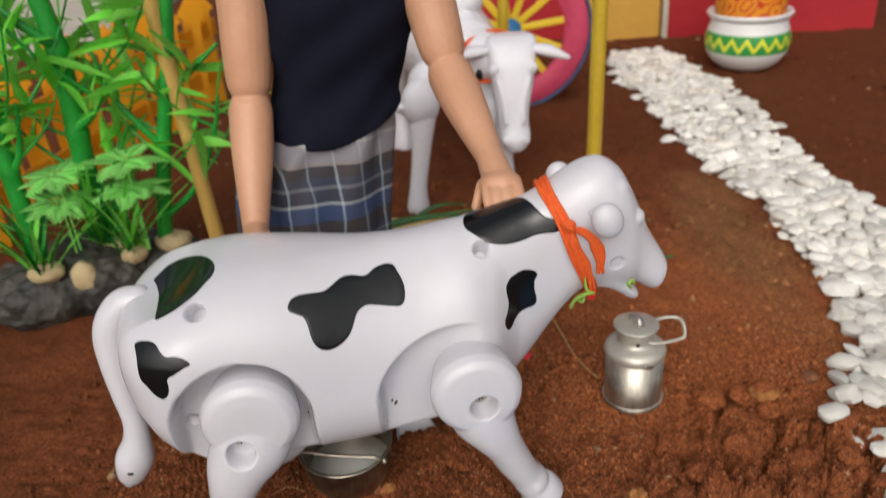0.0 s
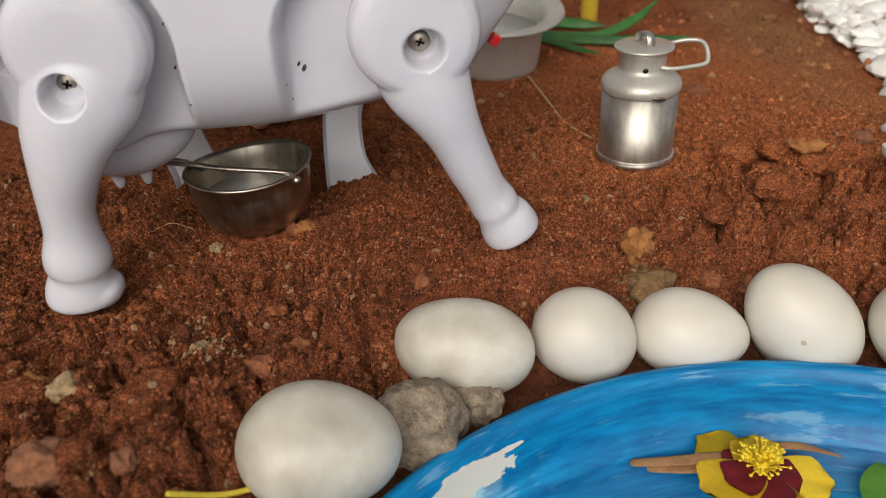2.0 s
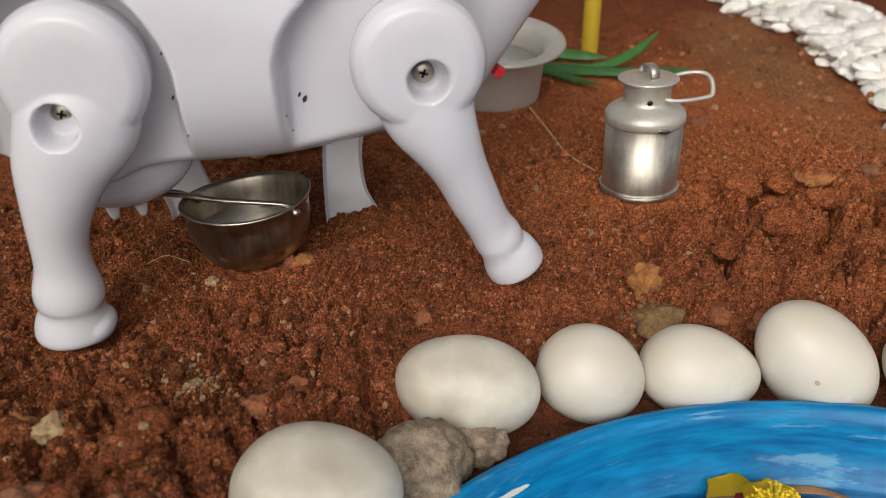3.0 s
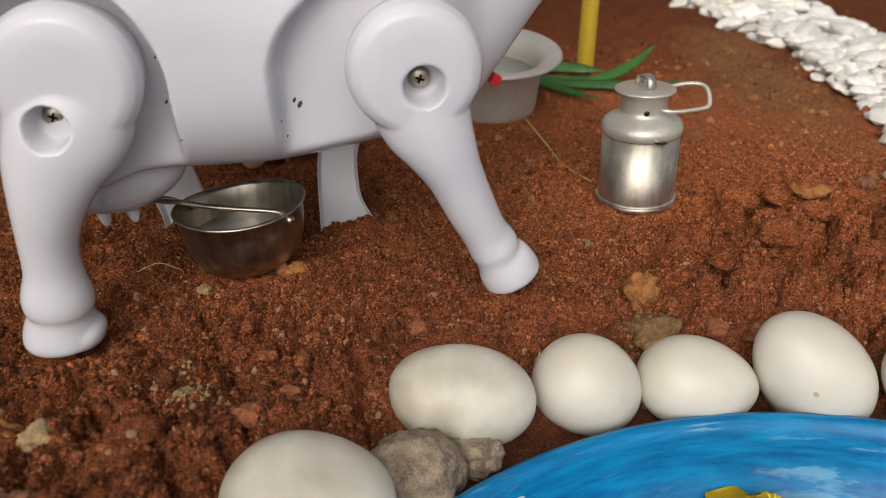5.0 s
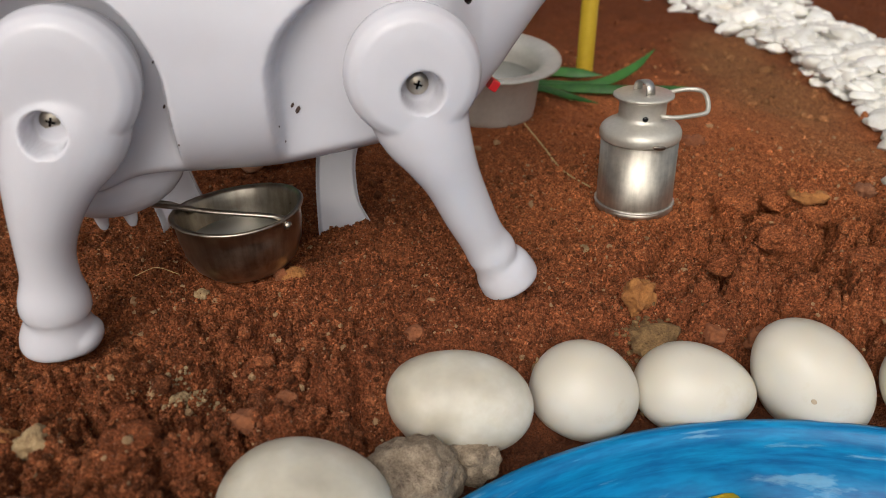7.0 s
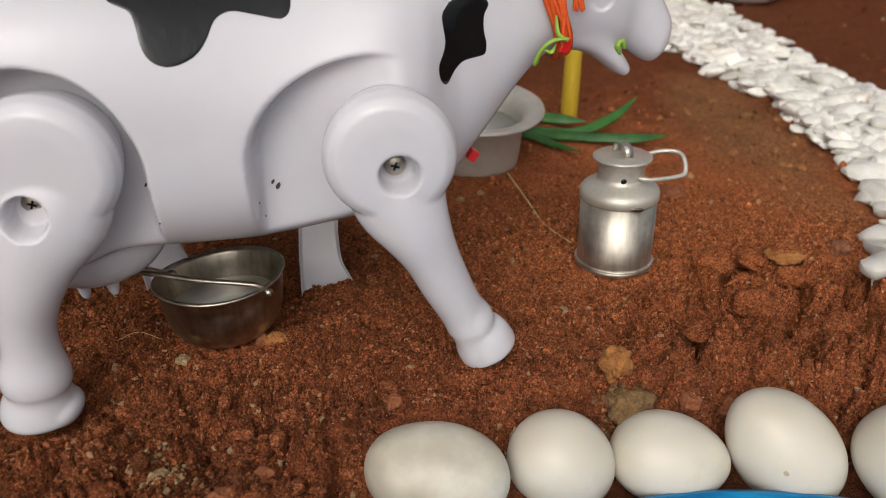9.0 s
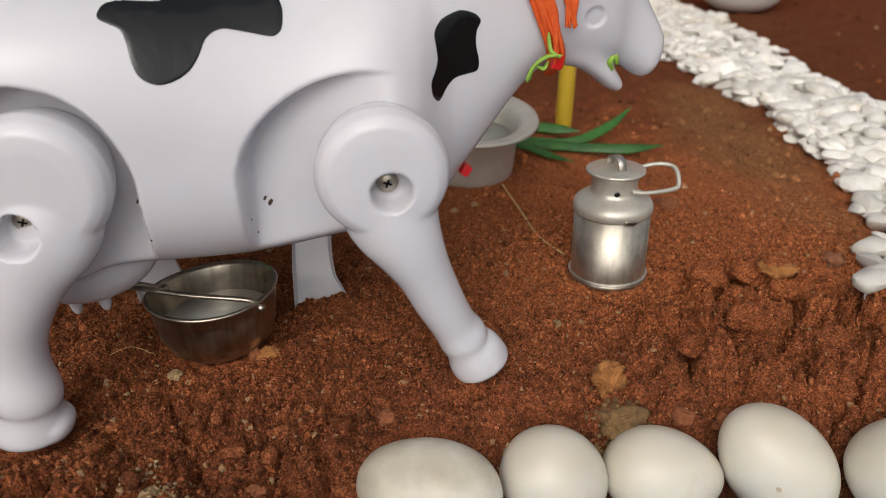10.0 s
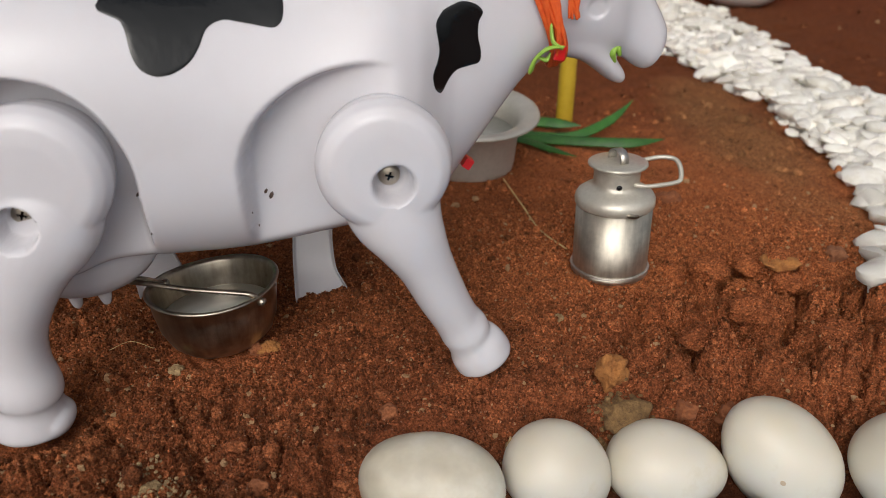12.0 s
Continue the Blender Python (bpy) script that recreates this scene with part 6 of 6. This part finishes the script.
# ---- the toy house ----
def build_house():
    t = thing("toy_house", (0, 0, 0), "toy house with red and ochre painted board walls", "toy house")

    def board(name, a, b, depth, height, material, label):
        bm = bmesh.new()
        ang = math.degrees(math.atan2(b[1] - a[1], b[0] - a[0]))
        ln = math.hypot(b[0] - a[0], b[1] - a[1])
        box(bm, ((a[0] + b[0]) / 2, (a[1] + b[1]) / 2, height / 2 - 0.004), (ln, depth, height + 0.008), spin(0, 0, ang), 0.001)
        part(name, bm, material, t, label, smooth=False)
    board("wall", (0.3040, 1.1420), (0.5800, 1.1060), 0.012, 0.34, REDWALL, "red painted wall board")
    board("wall", (0.1750, 1.1600), (0.2940, 1.1450), 0.010, 0.34, OCHRE, "ochre painted wall board")
    board("corner_strip", (0.2955, 1.1370), (0.3030, 1.1360), 0.014, 0.34, CONCRETE, "grey corner strip")
    board("wall", (0.0300, 1.2050), (0.1730, 1.1700), 0.010, 0.34, REDWALL, "red painted wall board")
    board("wall", (0.5800, 1.1120), (0.6300, 1.4600), 0.010, 0.34, REDWALL, "red painted wall board")
    board("wall", (0.0400, 1.2150), (0.0900, 1.5000), 0.010, 0.34, REDWALL, "red painted wall board")
    board("wall", (0.0900, 1.5050), (0.6300, 1.4650), 0.010, 0.34, REDWALL, "red painted wall board")


build_house()


# ---- plastic plants ----
def leaf_mesh(name, length, width, droop, material, seed):
    bm = bmesh.new()
    rng = np.random.default_rng(seed)
    tw = rng.uniform(-0.5, 0.5)
    vs = []
    for s in np.linspace(0, 1, 9):
        w = width * (math.sin(math.pi * (0.08 + 0.9 * s)) ** 0.8) * (1 - 0.3 * s)
        z = -droop * s * s
        a = tw * s
        vs.append([bm.verts.new((s * length, u * w * math.cos(a), z + abs(u) * w * 0.3 + u * w * math.sin(a))) for u in (-1, -0.5, 0, 0.5, 1)])
    for a, b in zip(vs, vs[1:]):
        for k in range(4):
            bm.faces.new((a[k], a[k + 1], b[k + 1], b[k]))
    bmesh.ops.solidify(bm, geom=bm.faces[:], thickness=0.0004)
    return mesh_of(name, bm, material)


def build_bamboo():
    t = thing("plastic_bamboo", (0, 0, 0), "green plastic bamboo plant on a charcoal rock base", "artificial plant")
    rng = np.random.default_rng(31)
    bm = bmesh.new()
    for c, r in (((-0.300, 0.470, 0.016), (0.042, 0.030, 0.024)), ((-0.262, 0.485, 0.018), (0.040, 0.032, 0.026)), ((-0.228, 0.505, 0.016), (0.034, 0.030, 0.022)), ((-0.275, 0.510, 0.016), (0.045, 0.03, 0.025))):
        ball(bm, c, r, None, 4)
    base = fused("base", bm, 0.0018, 3)
    co = points_of(base)
    for k, p in enumerate(co):
        co[k] = p + np.array((p - (-0.262, 0.49, 0.0))) * 0.10 * noise.fractal(Vector(p) * 55, 0.8, 2, 4) + np.array((0, 0, 0.003)) * noise.noise(Vector(p) * 140)
    set_points(base, co)
    base.materials.append(DARKROCK)
    part("base", base, DARKROCK, t, "charcoal rock base")
    for c, r in (((-0.212, 0.500, 0.036), (0.014, 0.011, 0.007)), ((-0.245, 0.495, 0.042), (0.017, 0.011, 0.007)), ((-0.286, 0.458, 0.038), (0.013, 0.010, 0.007)), ((-0.232, 0.478, 0.038), (0.009, 0.008, 0.007)), ((-0.262, 0.462, 0.030), (0.010, 0.008, 0.012))):
        bm = bmesh.new()
        ball(bm, c, r, None, 3)
        for v in bm.verts:
            v.co += v.normal * 0.002 * noise.noise(v.co * 160)
        part("sand_patch", bm, SANDROCK, t, "sandy yellow patch")
    leaves = [leaf_mesh("leaf", rng.uniform(0.028, 0.050), rng.uniform(0.0034, 0.0050), rng.uniform(0.002, 0.012), GREEN, k) for k in range(7)]
    stalks = [([(-0.2625, 0.497, 0.035), (-0.2591, 0.495, 0.0705), (-0.2553, 0.495, 0.120), (-0.2520, 0.495, 0.175), (-0.2550, 0.495, 0.215), (-0.2620, 0.495, 0.290)], 0.0078,
               [[(-0.2535, 0.490, 0.183), (-0.2664, 0.485, 0.197), (-0.2780, 0.485, 0.211)], [(-0.2530, 0.492, 0.126), (-0.2384, 0.490, 0.1362), (-0.2241, 0.490, 0.156)]]),
              ([(-0.2185, 0.500, 0.030), (-0.2105, 0.500, 0.072), (-0.2018, 0.500, 0.1077), (-0.1904, 0.500, 0.1487), (-0.1845, 0.500, 0.170), (-0.1720, 0.500, 0.230)], 0.0056,
               [[(-0.2030, 0.498, 0.1090), (-0.2150, 0.495, 0.1280), (-0.2261, 0.495, 0.147), (-0.2312, 0.495, 0.175)], [(-0.1890, 0.500, 0.146), (-0.1730, 0.500, 0.156), (-0.1522, 0.500, 0.1725)], [(-0.2140, 0.500, 0.054), (-0.1883, 0.500, 0.0741), (-0.1667, 0.500, 0.1121), (-0.1585, 0.500, 0.139)]]),
              ([(-0.2990, 0.475, 0.030), (-0.2970, 0.475, 0.0624), (-0.2973, 0.475, 0.1028), (-0.2948, 0.475, 0.130), (-0.2907, 0.475, 0.163), (-0.2850, 0.475, 0.230)], 0.0066,
               [[(-0.2965, 0.475, 0.104), (-0.2850, 0.473, 0.118), (-0.2765, 0.472, 0.150)]])]
    for line, r, limbs in stalks:
        bm = bmesh.new()
        path = spline(line, 60)
        rad = [r * (1.0 - 0.25 * k / 59) * (1 + 0.16 * max(0, math.cos(2 * math.pi * k / 12)) ** 14) for k in range(60)]
        tube(bm, [tuple(p) for p in path], rad, 14)
        stalk = part("stalk", bm, STALK, t)
        twigs = [(spline(limb, 12), r * 0.50) for limb in limbs]
        for b in range(9):
            o = path[min(10 + 5 * b + int(rng.integers(0, 4)), 58)] if b < 5 else twigs[b % len(limbs)][0][3 + b % 7]
            a = rng.uniform(-0.7, 0.7) + (math.pi if rng.random() < 0.5 else 0)
            ln = rng.uniform(0.040, 0.085)
            tip = o + np.array((math.cos(a) * ln * 0.7, math.sin(a) * ln * 0.6, ln * rng.uniform(0.5, 1.1)))
            twigs.append((spline([tuple(o), tuple((o + tip) / 2 + np.array((0.004 * math.cos(a), 0, -0.004))), tuple(tip)], 12), r * 0.20))
        for curve, thick in twigs:
            bm = bmesh.new()
            tube(bm, [tuple(p) for p in curve], [thick * (1 - 0.6 * k / 11) for k in range(12)], 8)
            part("branch", bm, STALK, stalk)
            for q in range(6):
                p = curve[int(rng.integers(4, 12))]
                ob = new("leaf", leaves[rng.integers(0, 7)])
                ob.parent = stalk
                ob.matrix_basis = pose(*p, rng.uniform(-60, 60), rng.uniform(-80, 25), rng.uniform(0, 360))
    blades = [leaf_mesh("blade", rng.uniform(0.05, 0.075), rng.uniform(0.0016, 0.0026), rng.uniform(0.004, 0.02), STALK if k % 2 else GREEN, k + 40) for k in range(6)]
    for cx, cy, cz in ((-0.286, 0.456, 0.040), (-0.232, 0.476, 0.042), (-0.252, 0.486, 0.044)):
        for k in range(26):
            ob = new("blade", blades[rng.integers(0, 6)])
            ob.parent = t
            ob.matrix_basis = pose(cx + rng.normal(0, 0.004), cy + rng.normal(0, 0.004), cz, 0, -rng.uniform(38, 85), rng.uniform(0, 360))
    for cx, cy, cz, sc in ((-0.2215, 0.480, 0.1055, 1.0), (-0.2225, 0.479, 0.0873, 0.95), (-0.2686, 0.478, 0.100, 0.9), (-0.2709, 0.476, 0.082, 0.9)):
        bm = bmesh.new()
        tube(bm, [(cx, cy, 0.04), (cx, cy, cz)], 0.0009, 6)
        f = part("fern", bm, FERN, t, "pale green plastic fern")
        for k in range(9):
            a = 2 * math.pi * k / 9 + rng.normal(0, 0.1)
            bm = bmesh.new()
            ln = 0.026 * sc
            for s in np.linspace(0.25, 1, 9):
                w = 0.0078 * math.sin(math.pi * (0.15 + 0.75 * s))
                for side in (-1, 1):
                    p0 = Vector((s * ln, 0, 0.003 * s - 0.005 * s * s))
                    p1 = p0 + Vector((0.0022, side * w, -0.0004))
                    tube(bm, [tuple(p0), tuple(p1)], [0.0015, 0.0008], 5, flat=0.3, side=(0, 0, 1), round_ends=False)
            tube(bm, [(0, 0, 0), (ln * 0.5, 0, 0.001), (ln, 0, -0.002)], [0.0007, 0.0006, 0.0003], 5, 8)
            fr = part("frond", bm, FERN, f)
            fr.matrix_basis = pose(cx, cy, cz, 0, rng.normal(0, 6), math.degrees(a))


def build_fence():
    t = thing("picket_fence", (0, 0, 0), "bright orange plastic toy picket fence behind the plants", "fence")
    a, b = np.array((-0.405, 0.520)), np.array((-0.300, 0.980))
    d = (b - a) / np.linalg.norm(b - a)
    ang = math.degrees(math.atan2(d[1], d[0]))
    ln = np.linalg.norm(b - a)
    for k in range(12):
        p = a + d * ln * (k + 0.5) / 12
        bm = bmesh.new()
        sh = [(-0.010, 0), (0.010, 0), (0.010, 0.112), (0.0155, 0.116), (0.0, 0.142), (-0.0155, 0.116), (-0.010, 0.112)]
        skin_rings(bm, [[(x, -0.002, z) for x, z in sh], [(x, 0.002, z) for x, z in sh]])
        bmesh.ops.recalc_face_normals(bm, faces=bm.faces)
        ob = part("picket", bm, ORANGE, t, smooth=False)
        ob.matrix_basis = pose(p[0], p[1], 0.0, 0, random.uniform(-5, 5), 18)
    for h in (0.040, 0.092):
        bm = bmesh.new()
        c = (a + b) / 2
        box(bm, (c[0] + d[1] * 0.004, c[1] - d[0] * 0.004, h), (ln, 0.004, 0.018), spin(0, 0, ang), 0.001)
        part("rail", bm, ORANGE, t, smooth=False)


build_bamboo()
build_fence()

bm = bmesh.new()
box(bm, (-1.35, 2.0, 0.0), (1.5, 1.4, 0.03), None, 0.004)
tagged(new("pavement", mesh_of("pavement", bm, CONCRETE, False)), "pale worn concrete paving beyond the soil", "pavement", kind="structure")

# ---- stones, straw and crumbs on the soil ----
for name, material, x, y, radii, seed, label in (
        ("ochre_stone", OCHRESTONE, 0.0705, 0.2635, (0.0048, 0.0044, 0.0062), 51, "rough ochre lump of stone in the soil"),
        ("olive_stone", OLIVE, 0.0730, 0.2535, (0.0082, 0.0070, 0.0044), 52, "crumbly olive-brown stone half buried in soil"),
        ("olive_stone", OLIVE, 0.0650, 0.2440, (0.0060, 0.0070, 0.0052), 65, "crumbling olive lump behind the pebbles"),
        ("red_stone", BRICKBIT, 0.0935, 0.2530, (0.0036, 0.0030, 0.0034), 66, "dull red lump behind the pebbles"),
        ("red_stone", BRICKBIT, 0.1085, 0.2540, (0.0046, 0.0040, 0.0046), 53, "brick-red stone lump by the pebbles"),
        ("pale_stone", PALESTONE, -0.0665, 0.2105, (0.0044, 0.0040, 0.0042), 54, "pale yellow lime stone crumbling on the soil"),
        ("ochre_stone", OCHRESTONE, -0.0455, 0.2745, (0.0042, 0.0032, 0.0030), 56, "small ochre lump beside the pan"),
        ("red_stone", BRICKBIT, -0.0500, 0.2740, (0.0026, 0.0024, 0.0026), 57, "small red lump beside the pan"),
        ("pale_stone", PALESTONE, 0.0580, 0.3000, (0.0020, 0.0018, 0.0026), 58, "tiny pale stone on the soil"),
        ("pale_stone", PALESTONE, 0.0850, 0.2440, (0.0042, 0.0034, 0.0034), 59, "pale buff stone behind the pebbles"),
        ("pale_stone", PALESTONE, 0.0360, 0.2420, (0.0022, 0.0026, 0.0050), 60, "sliver of buff stone standing in soil"),
        ("pale_stone", PALESTONE, -0.0942, 0.1900, (0.0046, 0.0038, 0.0040), 61, "buff stone lump in the clods"),
        ("ochre_stone", OCHRESTONE, -0.1049, 0.1905, (0.0056, 0.0046, 0.0050), 62, "ochre stone lump in the clods"),
        ("red_stone", BRICKBIT, -0.0030, 0.2460, (0.0030, 0.0028, 0.0024), 63, "red stone crumb on the soil"),
        ("pink_stone", PINKSTONE, -0.0765, 0.1910, (0.0036, 0.0030, 0.0046), 71, "pinkish stone lump among the clods"),
        ("pink_stone", PINKSTONE, -0.0700, 0.1640, (0.0030, 0.0026, 0.0032), 72, "pinkish stone lump among the clods"),
        ("pink_stone", PINKSTONE, -0.0890, 0.1640, (0.0075, 0.0060, 0.0048), 73, "large pinkish clod of stone in the soil"),
        ("red_stone", BRICKBIT, -0.0368, 0.2115, (0.0034, 0.0030, 0.0034), 74, "dull red lump in the clods"),
        ("red_stone", BRICKBIT, -0.0450, 0.2020, (0.0044, 0.0036, 0.0032), 75, "dull red lump in the clods"),
        ("pale_stone", PALESTONE, -0.0744, 0.2640, (0.0022, 0.0020, 0.0020), 76, "tiny buff stone on the soil near the pan"),
        ("pink_stone", PINKSTONE, -0.0260, 0.2300, (0.0030, 0.0024, 0.0024), 78, "pinkish stone crumb on the soil"),
        ("pink_stone", PINKSTONE, 0.1835, 0.3480, (0.0050, 0.0040, 0.0036), 79, "dusty pink stone beside the path"),
        ("red_stone", BRICKBIT, 0.1290, 0.4130, (0.0060, 0.0050, 0.0036), 80, "reddish stone lump in the open soil"),
        ("ochre_stone", OCHRESTONE, 0.1510, 0.3270, (0.0070, 0.0050, 0.0028), 64, "flat buff stone in the soil by the path")):
    single(name, lumpy_stone(name, material, seed, radii, 0.42, 4), material, (x, y, soil_z(x, y) + radii[2] * (-0.1 if material is OLIVE else 0.2)), label, "stone", "loose stones on the soil")

for pts, r, material, label in (([(-0.0590, 0.1590, 0.008), (-0.0500, 0.1670, 0.009), (-0.0400, 0.1740, 0.008)], 0.0008, YSTRAW, "thin yellow stem lying by a pebble"),
                                ([(0.0470, 0.4320, 0.003), (0.0540, 0.4020, 0.002), (0.0600, 0.3780, 0.002), (0.0690, 0.3560, 0.002)], 0.00035, STRAW, "thin dry straw on the soil by the can"),
                                ([(-0.1000, 0.2740, 0.004), (-0.0930, 0.2760, 0.006), (-0.0850, 0.2740, 0.004)], 0.00011, STRAW, "hair-thin dry fibre on the soil")):
    bm = bmesh.new()
    tube(bm, [(x, y, z + soil_z(x, y)) for x, y, z in pts], r, 6, 20)
    single("straw", bm, material, Matrix(), label, "straw", "straws on the soil")

rng = np.random.default_rng(91)
made = 0
while made < 44:
    right = made < 28
    x, y = (rng.uniform(0.098, 0.188), rng.uniform(0.262, 0.335)) if right else (rng.uniform(-0.135, -0.045), rng.uniform(0.145, 0.205))
    if clearing(np.array(x), np.array(y)) < 0.99 or math.hypot(x - POND[0], y - POND[1]) < POND_R + 0.03:
        continue
    r = rng.uniform(0.0028, 0.0058) * (1.3 if right and made < 9 else 1.0)
    me = lumpy_stone("soil_clod", SOIL, 200 + made, (r * rng.uniform(0.9, 1.5), r * rng.uniform(0.8, 1.2), r * rng.uniform(0.6, 0.85)), 0.32, 4)
    co = points_of(me)
    lift = np.array([noise.noise(Vector(c) * 900) + 0.6 * noise.noise(Vector(c) * 2100) for c in co])
    co *= 1 + (0.00055 / r) * lift[:, None]
    set_points(me, co + np.array((x, y, soil_z(x, y) - r * 0.08)))
    single("soil_clod", me, SOIL, Matrix(), "crumbly clod of red soil", "clod", "large soil clods")
    made += 1
scatter_grains("soil_crumbs", 76000, 0.00024, 0.00095, 71, (-0.19, 0.22, 0.13, 0.44), "fine crumbs of red soil", GRAIN, 1, 1.7)
scatter_grains("soil_dust", 60000, 0.00018, 0.00042, 74, (-0.20, 0.24, 0.13, 0.56), "sandy dust of red soil", GRAIN, 0, 1.5)
scatter_grains("soil_clods", 1800, 0.0009, 0.0023, 72, (-0.24, 0.30, 0.11, 0.62), "larger clods of red soil", GRAIN, 2, 2.2)
scatter_grains("far_soil_clods", 500, 0.0012, 0.0042, 73, (-0.35, 0.50, 0.45, 1.12), "scattered clods on the far soil", GRAIN, 2, 2.5)
rng = np.random.default_rng(44)
bm = bmesh.new()
for k in range(260):
    x, y = -0.0635 + rng.normal(0, 0.0050), 0.2105 + rng.normal(0, 0.0036)
    r = rng.uniform(0.0002, 0.0008)
    ball(bm, (x, y, soil_z(x, y) + r * 0.4), (r * rng.uniform(0.7, 1.3), r, r * 0.8), None, 1)
single("lime_grit", bm, PALESTONE, Matrix(), "pale lime grit crumbled round a stone", "grit", kind="stuff", smooth=False)
bm = bmesh.new()
for k in range(170):
    x, y = 0.0720 + rng.normal(0, 0.0062), 0.2530 + rng.normal(0, 0.0052)
    r = rng.uniform(0.0003, 0.0013)
    ball(bm, (x, y, soil_z(x, y) + r * 0.4), (r * rng.uniform(0.7, 1.3), r, r * 0.8), None, 1)
single("olive_grit", bm, OLIVE, Matrix(), "olive-brown grit crumbled round a stone", "grit", kind="stuff", smooth=False)
build_path()
